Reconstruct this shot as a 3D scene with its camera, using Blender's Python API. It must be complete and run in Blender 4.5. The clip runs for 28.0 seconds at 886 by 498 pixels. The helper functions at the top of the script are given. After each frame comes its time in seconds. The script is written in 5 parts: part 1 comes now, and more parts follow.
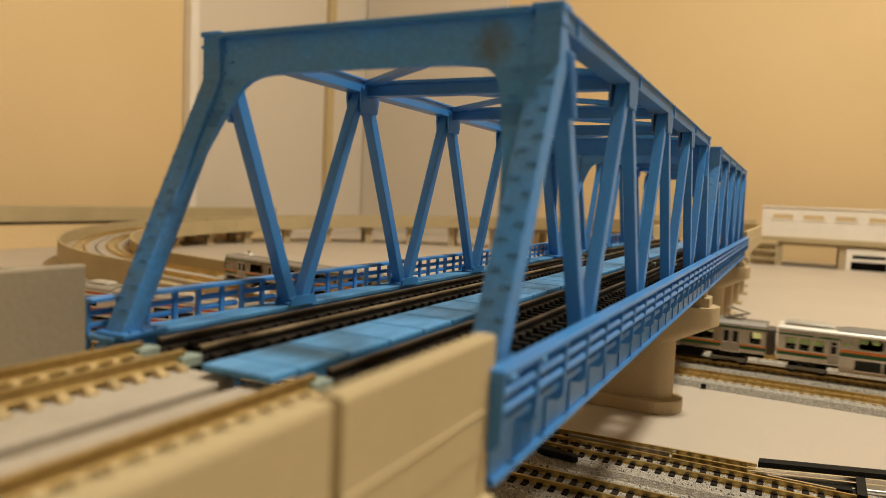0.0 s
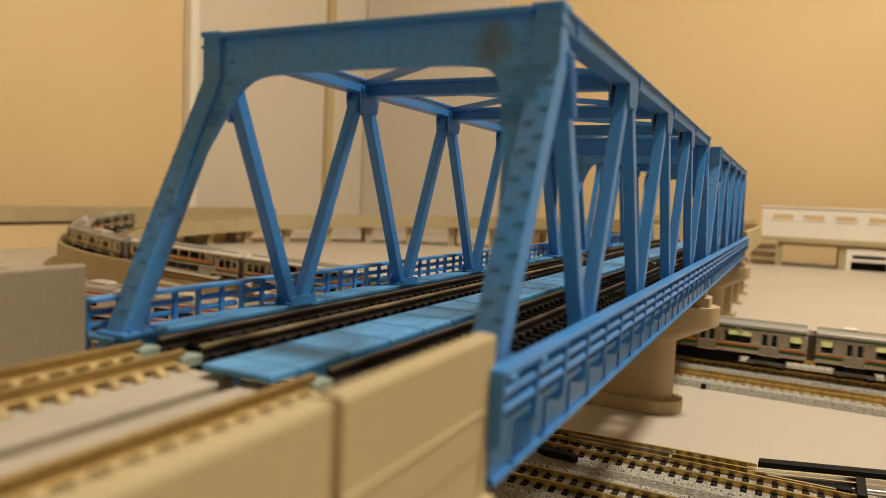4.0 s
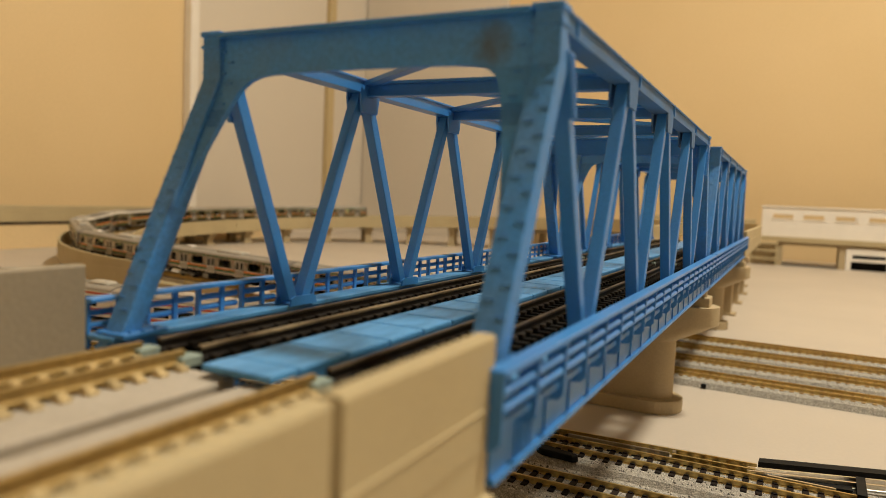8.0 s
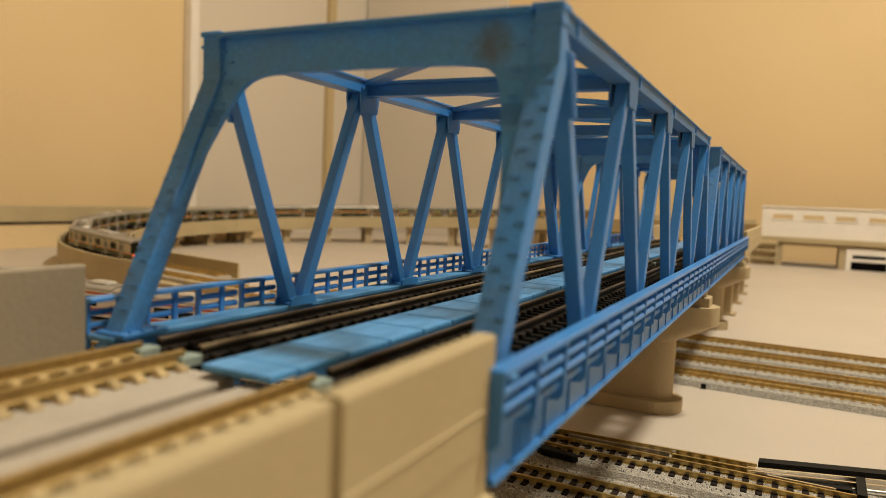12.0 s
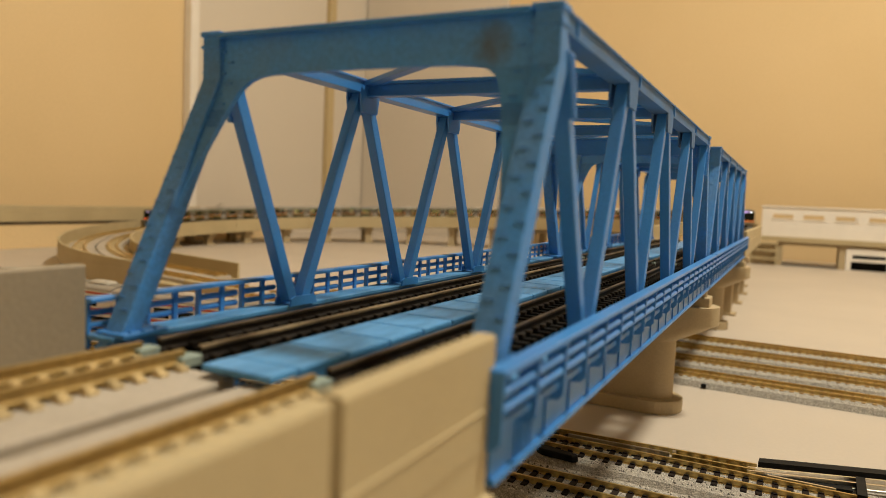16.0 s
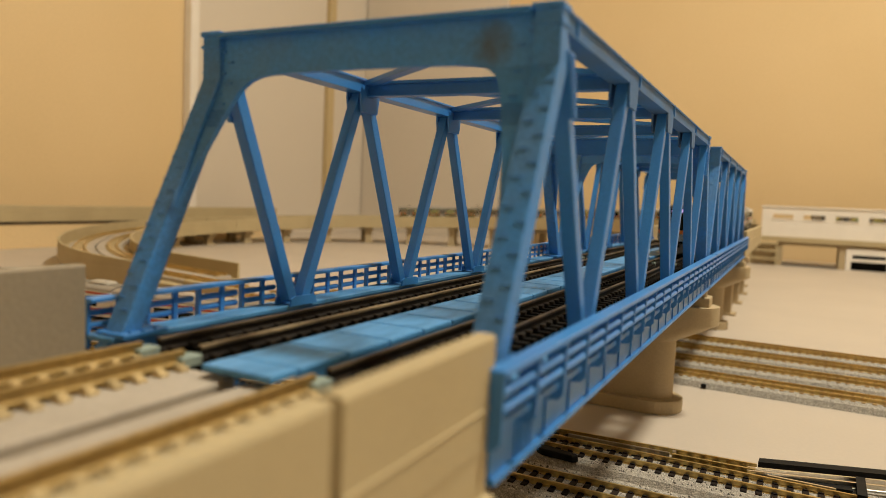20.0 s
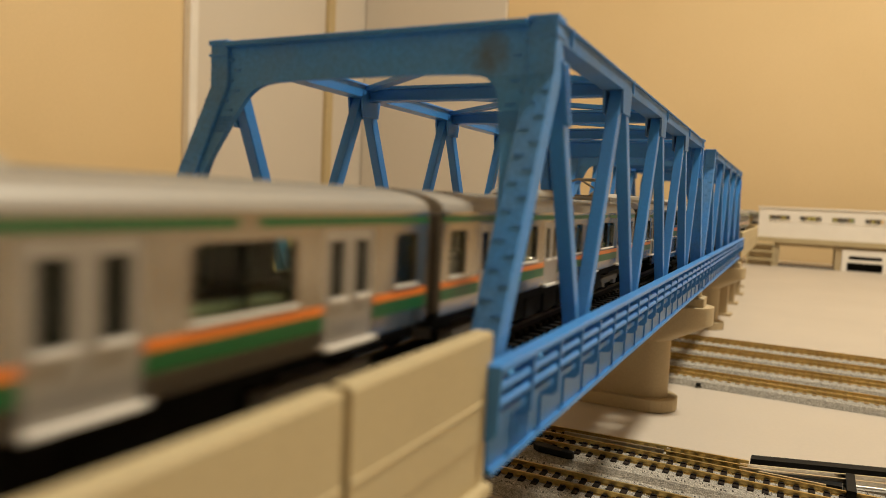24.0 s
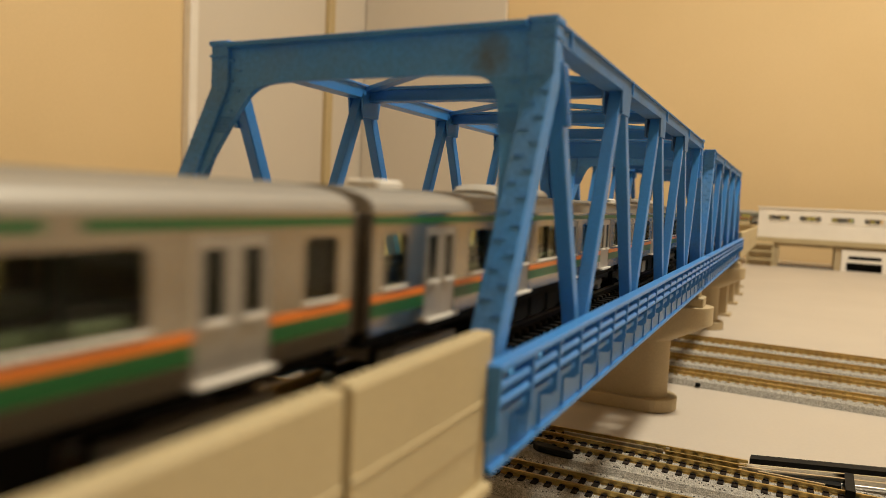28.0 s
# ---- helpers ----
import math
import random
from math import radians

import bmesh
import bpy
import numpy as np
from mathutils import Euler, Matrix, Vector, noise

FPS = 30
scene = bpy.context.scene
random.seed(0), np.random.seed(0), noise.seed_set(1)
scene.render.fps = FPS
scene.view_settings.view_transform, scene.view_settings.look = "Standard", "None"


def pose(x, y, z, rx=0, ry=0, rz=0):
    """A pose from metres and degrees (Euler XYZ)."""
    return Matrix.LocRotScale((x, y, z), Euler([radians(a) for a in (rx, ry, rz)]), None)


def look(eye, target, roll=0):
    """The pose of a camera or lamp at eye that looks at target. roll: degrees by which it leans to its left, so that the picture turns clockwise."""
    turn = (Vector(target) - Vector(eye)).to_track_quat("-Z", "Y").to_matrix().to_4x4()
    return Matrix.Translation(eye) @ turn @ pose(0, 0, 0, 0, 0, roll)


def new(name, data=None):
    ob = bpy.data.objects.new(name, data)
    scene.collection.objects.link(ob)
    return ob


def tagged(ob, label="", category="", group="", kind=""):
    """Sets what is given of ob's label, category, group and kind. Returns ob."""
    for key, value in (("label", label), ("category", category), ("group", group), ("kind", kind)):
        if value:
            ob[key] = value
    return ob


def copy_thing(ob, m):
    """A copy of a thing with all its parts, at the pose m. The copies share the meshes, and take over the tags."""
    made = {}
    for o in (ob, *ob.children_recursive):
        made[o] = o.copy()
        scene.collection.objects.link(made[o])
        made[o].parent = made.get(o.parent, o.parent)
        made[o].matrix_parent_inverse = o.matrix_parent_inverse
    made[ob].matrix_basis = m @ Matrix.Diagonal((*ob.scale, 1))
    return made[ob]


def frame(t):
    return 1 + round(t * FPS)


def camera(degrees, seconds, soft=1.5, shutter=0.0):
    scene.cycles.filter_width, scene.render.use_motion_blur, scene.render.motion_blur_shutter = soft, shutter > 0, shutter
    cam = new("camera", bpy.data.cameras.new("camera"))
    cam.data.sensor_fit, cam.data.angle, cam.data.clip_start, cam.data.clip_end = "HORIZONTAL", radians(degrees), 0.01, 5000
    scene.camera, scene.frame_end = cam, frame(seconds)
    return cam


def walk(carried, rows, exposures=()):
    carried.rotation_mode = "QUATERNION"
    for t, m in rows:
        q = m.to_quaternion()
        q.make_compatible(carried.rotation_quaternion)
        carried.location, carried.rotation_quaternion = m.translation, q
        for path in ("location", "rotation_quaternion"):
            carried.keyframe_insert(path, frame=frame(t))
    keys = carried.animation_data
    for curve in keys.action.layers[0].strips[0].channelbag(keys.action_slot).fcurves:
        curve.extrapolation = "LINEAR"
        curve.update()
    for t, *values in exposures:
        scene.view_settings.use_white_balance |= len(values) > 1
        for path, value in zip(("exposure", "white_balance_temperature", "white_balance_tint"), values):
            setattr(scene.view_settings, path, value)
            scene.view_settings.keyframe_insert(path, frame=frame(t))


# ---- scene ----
cam = camera(65.04, 28.0, soft=0.8, shutter=0.35)
cam.data.dof.use_dof = True
cam.data.dof.focus_distance = 0.222
cam.data.dof.aperture_fstop = 19.0

MM = 0.001
LIFT = 66.0          # bridge walkway level over the table, mm


def eye_row(x, y, z, yaw, pitch, lean):
    e = Vector((x, y, z + LIFT)) * MM
    d = Vector((-math.sin(yaw) * math.cos(pitch), math.cos(yaw) * math.cos(pitch), math.sin(pitch)))
    return look(e, e + d, math.degrees(lean))


EARLY = eye_row(67.392, -77.387, 25.979, 0.463, -0.074, 0.044)
MIDWAY = eye_row(68.9, -80.9, 26.4, 0.461, -0.0735, 0.045)
LATE = eye_row(69.43, -82.13, 26.55, 0.46, -0.0733, 0.0454)
walk(cam, [(0, EARLY), (21.5, EARLY), (23.5, MIDWAY), (24.6, LATE), (28, LATE)])

# ---------------------------------------------------------------- light
world = bpy.data.worlds.new("room_air")
scene.world = world
world.use_nodes = True
world.node_tree.nodes["Background"].inputs[0].default_value = (1.0, 0.86, 0.72, 1)
world.node_tree.nodes["Background"].inputs[1].default_value = 0.14


def area_lamp(name, at, target, size, power, colour):
    d = bpy.data.lights.new(name, "AREA")
    d.shape, d.size, d.energy, d.color = "DISK", size, power, colour
    ob = new(name, d)
    ob.matrix_world = look(at, target)
    return ob


area_lamp("ceiling_lamp_light", (0.50, 0.42, 1.50), (0.25, 0.40, 0), 0.24, 29.5, (0.965, 0.905, 0.745))
scene.view_settings.exposure = 0.0


# ---------------------------------------------------------------- materials
def mat(name, colour, rough=0.5, metal=0.0, vary=0.12, scale=60.0, bump=0.15, grain=900.0, second=None, amount=0.5,
        spec=0.5, rand=0.0, depth=0.0004, streak=None):
    """Base colour broken up by coarse blotches and fine grain, with fine relief."""
    m = bpy.data.materials.new(name)
    m.use_nodes = True
    t = m.node_tree
    n, link = t.nodes, t.links.new
    b = n["Principled BSDF"]
    co = n.new("ShaderNodeTexCoord")
    mp = n.new("ShaderNodeMapping")
    if streak:
        mp.inputs["Scale"].default_value = streak
    link(co.outputs["Object"], mp.inputs[0])
    big, fine = n.new("ShaderNodeTexNoise"), n.new("ShaderNodeTexNoise")
    big.inputs["Scale"].default_value, fine.inputs["Scale"].default_value = scale, grain
    big.inputs["Detail"].default_value, fine.inputs["Detail"].default_value = 5, 4
    for k in (big, fine):
        link(mp.outputs[0], k.inputs["Vector"])
    ramp = n.new("ShaderNodeMapRange")
    ramp.inputs[1].default_value, ramp.inputs[2].default_value = 0.35, 0.65
    link(big.outputs["Fac"], ramp.inputs[0])
    mix = n.new("ShaderNodeMixRGB")
    dark = second or tuple(c * (1 - vary * 1.6) for c in colour)
    mix.inputs[1].default_value = (*colour, 1)
    mix.inputs[2].default_value = (*dark, 1)
    mul = n.new("ShaderNodeMath")
    mul.operation = "MULTIPLY"
    mul.inputs[1].default_value = amount
    link(ramp.outputs[0], mul.inputs[0])
    link(mul.outputs[0], mix.inputs[0])
    hsv = n.new("ShaderNodeHueSaturation")
    val = n.new("ShaderNodeMapRange")
    val.inputs[1].default_value, val.inputs[2].default_value = 0.3, 0.7
    val.inputs[3].default_value, val.inputs[4].default_value = 1 - vary, 1 + vary
    link(fine.outputs["Fac"], val.inputs[0])
    if rand:
        info = n.new("ShaderNodeObjectInfo")
        rr = n.new("ShaderNodeMapRange")
        rr.inputs[3].default_value, rr.inputs[4].default_value = 1 - rand, 1 + rand
        link(info.outputs["Random"], rr.inputs[0])
        mm = n.new("ShaderNodeMath")
        mm.operation = "MULTIPLY"
        link(val.outputs[0], mm.inputs[0])
        link(rr.outputs[0], mm.inputs[1])
        link(mm.outputs[0], hsv.inputs["Value"])
    else:
        link(val.outputs[0], hsv.inputs["Value"])
    link(mix.outputs[0], hsv.inputs["Color"])
    link(hsv.outputs[0], b.inputs["Base Color"])
    rm = n.new("ShaderNodeMapRange")
    rm.inputs[3].default_value, rm.inputs[4].default_value = max(0.02, rough - 0.08), min(1, rough + 0.1)
    link(big.outputs["Fac"], rm.inputs[0])
    link(rm.outputs[0], b.inputs["Roughness"])
    b.inputs["Metallic"].default_value = metal
    b.inputs["Specular IOR Level"].default_value = spec
    if bump:
        bp = n.new("ShaderNodeBump")
        bp.inputs["Strength"].default_value, bp.inputs["Distance"].default_value = bump, depth
        link(fine.outputs["Fac"], bp.inputs["Height"])
        link(bp.outputs[0], b.inputs["Normal"])
    return m


def stained(m, at, reach, colour):
    """A brownish mark round one place of the thing, with an uneven edge."""
    t = m.node_tree
    n, link = t.nodes, t.links.new
    b = n["Principled BSDF"]
    src = b.inputs["Base Color"].links[0].from_socket
    co = n.new("ShaderNodeTexCoord")
    dist = n.new("ShaderNodeVectorMath")
    dist.operation = "DISTANCE"
    dist.inputs[1].default_value = at
    link(co.outputs["Object"], dist.inputs[0])
    nz = n.new("ShaderNodeTexNoise")
    nz.inputs["Scale"].default_value = 420
    link(co.outputs["Object"], nz.inputs["Vector"])
    add = n.new("ShaderNodeMath")
    add.operation = "MULTIPLY_ADD"
    link(nz.outputs["Fac"], add.inputs[0])
    add.inputs[1].default_value = reach * 1.2
    link(dist.outputs["Value"], add.inputs[2])
    mr = n.new("ShaderNodeMapRange")
    mr.inputs[1].default_value, mr.inputs[2].default_value = reach * 1.7, reach * 0.7
    mr.inputs[3].default_value, mr.inputs[4].default_value = 0.0, 0.75
    link(add.outputs[0], mr.inputs[0])
    mix = n.new("ShaderNodeMixRGB")
    link(mr.outputs[0], mix.inputs[0])
    link(src, mix.inputs[1])
    mix.inputs[2].default_value = (*colour, 1)
    link(mix.outputs[0], b.inputs["Base Color"])
    return m


def glow(name, colour, power):
    m = bpy.data.materials.new(name)
    m.use_nodes = True
    b = m.node_tree.nodes["Principled BSDF"]
    b.inputs["Base Color"].default_value = (*colour, 1)
    b.inputs["Emission Color"].default_value = (*colour, 1)
    b.inputs["Emission Strength"].default_value = power
    return m


def glass(name, colour, rough=0.06):
    m = bpy.data.materials.new(name)
    m.use_nodes = True
    t = m.node_tree
    b = t.nodes["Principled BSDF"]
    b.inputs["Base Color"].default_value = (*colour, 1)
    b.inputs["Roughness"].default_value = rough
    b.inputs["Transmission Weight"].default_value = 1.0
    b.inputs["IOR"].default_value = 1.2
    return m


BLUE = mat("bridge_blue", (0.042, 0.232, 0.61), 0.36, vary=0.08, scale=45, second=(0.048, 0.175, 0.455), amount=0.55, grain=2200, bump=0.10)
BLUE_DULL = mat("bridge_blue_dull", (0.042, 0.170, 0.42), 0.6, vary=0.14, scale=80, second=(0.085, 0.150, 0.25), amount=0.7, grain=1500, bump=0.15)
BLUE_WORN = mat("bridge_blue_dusty", (0.048, 0.250, 0.67), 0.5, vary=0.16, scale=110, second=(0.092, 0.232, 0.47), amount=0.7, grain=1500, bump=0.15)
BLUE_MARK = stained(mat("bridge_blue_stained", (0.062, 0.300, 0.76), 0.5, vary=0.12, scale=90, second=(0.105, 0.280, 0.58), amount=0.7, grain=1500, bump=0.15),
                    (0.0243, 0.0240, 0.0497), 0.0040, (0.095, 0.085, 0.02))
BLUE_SMEAR = stained(mat("bridge_blue_smeared", (0.048, 0.250, 0.67), 0.5, vary=0.16, scale=110, second=(0.092, 0.232, 0.47), amount=0.7, grain=1500, bump=0.15),
                     (-0.0305, 0.0108, 0.0221), 0.0022, (0.02, 0.04, 0.07))
PLANK = mat("plank_blue", (0.09, 0.30, 0.60), 0.42, vary=0.08, scale=120, second=(0.055, 0.20, 0.41), amount=0.8, grain=1500, streak=(3, 0.6, 1), rand=0.14)
CONCRETE = mat("viaduct_beige", (0.46, 0.365, 0.205), 0.6, vary=0.04, scale=25, second=(0.385, 0.30, 0.165), grain=1200, bump=0.12)
SLAB = mat("viaduct_slab", (0.44, 0.38, 0.31), 0.7, vary=0.06, scale=60, second=(0.33, 0.28, 0.22), grain=900)
PIER = mat("pier_beige", (0.44, 0.34, 0.20), 0.6, vary=0.05, scale=35, second=(0.37, 0.28, 0.16), grain=1200)
TIE_TAN = mat("tie_tan", (0.52, 0.39, 0.20), 0.7, vary=0.12, scale=200, rand=0.15)
TIE_BROWN = mat("tie_brown", (0.016, 0.010, 0.007), 0.7, vary=0.2, scale=300, rand=0.2, spec=0.15)
TIE_BLACK = mat("tie_black", (0.007, 0.006, 0.005), 0.75, vary=0.2, scale=300, rand=0.2, spec=0.12)
TIE_OCHRE = mat("tie_ochre", (0.36, 0.22, 0.07), 0.65, vary=0.15, scale=200, rand=0.15)
RAIL = mat("rail_brass", (0.66, 0.48, 0.18), 0.30, metal=0.75, vary=0.15, scale=80, second=(0.38, 0.25, 0.085), amount=0.6, bump=0.05)
RAIL_DARK = mat("rail_dark", (0.016, 0.012, 0.009), 0.55, vary=0.15, scale=80, bump=0.05, spec=0.2)
RAIL_TAN = mat("rail_head_tan", (0.38, 0.29, 0.17), 0.38, metal=0.45, vary=0.15, scale=80, second=(0.12, 0.085, 0.045), amount=0.8, bump=0.05)
RAIL_DIM = mat("rail_dim_brown", (0.12, 0.088, 0.055), 0.42, metal=0.3, vary=0.15, scale=80, second=(0.03, 0.022, 0.014), amount=0.8, bump=0.05)
RAIL_BROWN = mat("rail_brown", (0.40, 0.27, 0.095), 0.42, metal=0.4, vary=0.15, scale=80, second=(0.27, 0.17, 0.055), bump=0.05)
JOINER = mat("joiner_pale", (0.27, 0.33, 0.29), 0.6, vary=0.1, scale=200)
TIE_DARK = mat("tie_dark_brown", (0.022, 0.016, 0.011), 0.65, vary=0.2, scale=300, rand=0.2, spec=0.15)
RAIL_SILVER = mat("rail_silver", (0.80, 0.74, 0.66), 0.34, metal=1.0, vary=0.08, bump=0.04)
BALLAST = mat("ballast_grey", (0.45, 0.405, 0.34), 0.85, vary=0.5, scale=800, second=(0.14, 0.125, 0.105), amount=0.5, bump=0.9, grain=2600, depth=0.0008)
STONE_PALE = mat("ballast_pale", (0.66, 0.62, 0.55), 0.6, vary=0.3, scale=900, second=(0.45, 0.42, 0.37), bump=0.3, grain=2600)
STONE_DARK = mat("ballast_dark", (0.10, 0.085, 0.07), 0.7, vary=0.3, scale=900, bump=0.3, grain=2600)
BLACKP = mat("black_plastic", (0.008, 0.008, 0.008), 0.6, vary=0.1, scale=200, spec=0.15)
TABLE = mat("table_white", (0.495, 0.423, 0.345), 0.5, vary=0.02, scale=9, second=(0.46, 0.39, 0.315), bump=0.04, grain=600)
WALL_TAN = mat("wall_tan", (0.72, 0.53, 0.29), 0.85, vary=0.03, scale=4, second=(0.67, 0.485, 0.25), bump=0.1, grain=300)
WALL_PALE = mat("wall_pale", (0.62, 0.545, 0.45), 0.7, vary=0.02, scale=5, second=(0.62, 0.535, 0.435), bump=0.05, grain=300)
WALL_DIM = mat("wall_cream", (0.74, 0.68, 0.57), 0.85, vary=0.04, scale=4)
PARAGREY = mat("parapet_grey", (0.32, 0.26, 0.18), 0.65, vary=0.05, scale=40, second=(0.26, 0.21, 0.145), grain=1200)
TRIM_TAN = mat("trim_tan", (0.52, 0.39, 0.20), 0.6, vary=0.06, scale=30)
CEIL = mat("ceiling_cream", (0.70, 0.65, 0.57), 0.9, vary=0.02, scale=5)
FLOORM = mat("floor_wood", (0.28, 0.17, 0.09), 0.5, vary=0.1, scale=12, streak=(1, 8, 1))
WHITEP = mat("white_plastic", (0.80, 0.74, 0.66), 0.45, vary=0.03, scale=40, second=(0.72, 0.66, 0.58))
SILVER = mat("car_silver", (0.47, 0.43, 0.37), 0.16, metal=0.95, vary=0.03, scale=40, second=(0.39, 0.35, 0.30), grain=1500, bump=0.03)
SILVER_DIM = mat("car_silver_dim", (0.40, 0.36, 0.305), 0.18, metal=0.95, vary=0.03, scale=40, second=(0.34, 0.305, 0.255), grain=1500, bump=0.03)
# paler than ROOFSIL: the highlight on the deck cars' shoulders is in the colour
SHOULDER = mat("shoulder_highlight", (0.72, 0.68, 0.62), 0.40, metal=0.3, vary=0.03, scale=40, second=(0.66, 0.62, 0.56), grain=1500, bump=0.03)
ROOFSIL = mat("car_roof_edge", (0.33, 0.30, 0.26), 0.48, metal=0.3, vary=0.03, scale=40, second=(0.28, 0.25, 0.22), grain=1500, bump=0.03)
ROOF_DARK = mat("deck_roof_grey", (0.19, 0.175, 0.155), 0.55, vary=0.05, scale=50, grain=1500)
ACM = mat("aircon_grey", (0.42, 0.375, 0.31), 0.5, vary=0.05, scale=50, grain=1500)
ROOFM = mat("car_roof_grey", (0.19, 0.17, 0.14), 0.6, vary=0.05, scale=50, grain=1500)
DOORM = mat("car_door_silver", (0.40, 0.37, 0.33), 0.30, metal=0.6, vary=0.03, scale=60, bump=0.03)
GREEN = mat("stripe_green", (0.008, 0.095, 0.022), 0.33, vary=0.05, scale=60, bump=0.03)
ORANGE = mat("stripe_orange", (0.78, 0.20, 0.020), 0.38, vary=0.05, scale=60, bump=0.03)
REDM = mat("stripe_red", (0.62, 0.10, 0.03), 0.4, vary=0.05, scale=60, bump=0.03)
DIMSEAT = mat("seat_dark", (0.055, 0.06, 0.035), 0.7, vary=0.1, scale=200)
DARKG = mat("window_dark", (0.008, 0.009, 0.005), 0.12, vary=0.1, scale=100, bump=0.0, spec=0.2)
LEAFMARK = mat("mark_green", (0.30, 0.50, 0.10), 0.7, vary=0.1, scale=200)
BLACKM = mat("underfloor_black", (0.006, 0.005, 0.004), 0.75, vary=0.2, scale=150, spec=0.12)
BOGIEG = mat("bogie_grey", (0.24, 0.225, 0.20), 0.6, vary=0.1, scale=150)
PANTO = mat("panto_metal", (0.36, 0.31, 0.24), 0.4, metal=0.6, vary=0.08, scale=200)
RUBBER = mat("bellows_dark", (0.13, 0.105, 0.08), 0.7, vary=0.1, scale=300)
DECKGLASS = glass("tinted_window_glass", (0.42, 0.48, 0.31), 0.04)
PALEGLASS = glass("window_glass", (0.80, 0.86, 0.62), 0.03)
TAILLAMP = glow("tail_lamp_red", (1.0, 0.06, 0.03), 2.2)
HEADLAMP = glow("headlamp_white", (0.85, 0.88, 1.0), 6.0)
SIGN = glow("destination_glow", (0.55, 0.40, 0.85), 1.1)
SIGN_DIM = glow("rear_destination_glow", (0.50, 0.42, 0.80), 0.5)
LAMPGLOW = glow("lamp_shade_glow", (1.0, 0.78, 0.5), 6.0)


# ---------------------------------------------------------------- mesh tools (millimetres)
class Build:
    def __init__(self):
        self.v, self.f = [], []

    def add(self, verts, faces):
        o = len(self.v)
        self.v += [tuple(p) for p in verts]
        self.f += [tuple(i + o for i in f) for f in faces]
        return self

    def box(self, x0, x1, y0, y1, z0, z1, c=0.0):
        """A box, its upright and level edges along the top cut by c."""
        if c <= 0:
            v = [(x, y, z) for z in (z0, z1) for x, y in ((x0, y0), (x1, y0), (x1, y1), (x0, y1))]
            f = [(3, 2, 1, 0), (4, 5, 6, 7), (0, 1, 5, 4), (1, 2, 6, 5), (2, 3, 7, 6), (3, 0, 4, 7)]
            return self.add(v, f)
        ring = lambda i, z: [(x0 + i, y0 + c, z), (x0 + c, y0 + i, z), (x1 - c, y0 + i, z), (x1 - i, y0 + c, z),
                             (x1 - i, y1 - c, z), (x1 - c, y1 - i, z), (x0 + c, y1 - i, z), (x0 + i, y1 - c, z)]
        v = ring(0, z0) + ring(0, z1 - c) + ring(c * 0.9, z1)
        f = [tuple(range(7, -1, -1)), tuple(range(16, 24))]
        for k in (0, 8):
            f += [(k + i, k + (i + 1) % 8, k + 8 + (i + 1) % 8, k + 8 + i) for i in range(8)]
        return self.add(v, f)

    def prism(self, pts, a, b, axis="y"):
        """A flat outline pushed from a to b along an axis. pts in the other two, in the order x y z."""
        n = len(pts)
        put = {"x": lambda p, k: (k, p[0], p[1]), "y": lambda p, k: (p[0], k, p[1]), "z": lambda p, k: (p[0], p[1], k)}[axis]
        v = [put(p, a) for p in pts] + [put(p, b) for p in pts]
        f = [tuple(range(n - 1, -1, -1)), tuple(range(n, 2 * n))]
        f += [(i, (i + 1) % n, n + (i + 1) % n, n + i) for i in range(n)]
        return self.add(v, f)

    def beam(self, p, q, w, h, up=(0, 0, 1), shape="box", t=0.8):
        """A bar from p to q, w wide across up and h along it; shape box or H (flanges across up's ends)."""
        p, q, up = Vector(p), Vector(q), Vector(up)
        d = (q - p).normalized()
        s = d.cross(up).normalized()
        u = s.cross(d).normalized()
        if shape == "box":
            prof = [(-w / 2, -h / 2), (w / 2, -h / 2), (w / 2, h / 2), (-w / 2, h / 2)]
        else:
            a, b, k = w / 2, h / 2, t / 2
            prof = [(-a, -b), (a, -b), (a, -b + t), (k, -b + t), (k, b - t), (a, b - t), (a, b), (-a, b), (-a, b - t), (-k, b - t),
                    (-k, -b + t), (-a, -b + t)]
        n = len(prof)
        v = [p + s * a + u * b for a, b in prof] + [q + s * a + u * b for a, b in prof]
        f = [tuple(range(n - 1, -1, -1)), tuple(range(n, 2 * n))]
        f += [(i, (i + 1) % n, n + (i + 1) % n, n + i) for i in range(n)]
        return self.add(v, f)

    def rod(self, p, q, r, n=8, r2=None):
        p, q = Vector(p), Vector(q)
        d = (q - p).normalized()
        s = d.orthogonal().normalized()
        u = d.cross(s)
        r2 = r if r2 is None else r2
        ring = lambda c, r: [c + s * (r * math.cos(2 * math.pi * i / n)) + u * (r * math.sin(2 * math.pi * i / n)) for i in range(n)]
        v = ring(p, r) + ring(q, r2)
        f = [tuple(range(n - 1, -1, -1)), tuple(range(n, 2 * n))]
        f += [(i, (i + 1) % n, n + (i + 1) % n, n + i) for i in range(n)]
        return self.add(v, f)

    def sweep(self, prof, spots, close=True):
        """A profile (side, height) along spots of (x, y, z, heading); side is to the right of the way."""
        n = len(prof)
        v = []
        for x, y, z, h in spots:
            rx, ry = math.sin(h), -math.cos(h)
            v += [(x + a * rx, y + a * ry, z + b) for a, b in prof]
        f = []
        for k in range(len(spots) - 1):
            f += [(k * n + i, k * n + (i + 1) % n, (k + 1) * n + (i + 1) % n, (k + 1) * n + i) for i in range(n)]
        m = (len(spots) - 1) * n
        f += [tuple(range(n - 1, -1, -1)), tuple(range(m, m + n))]
        return self.add(v, f)

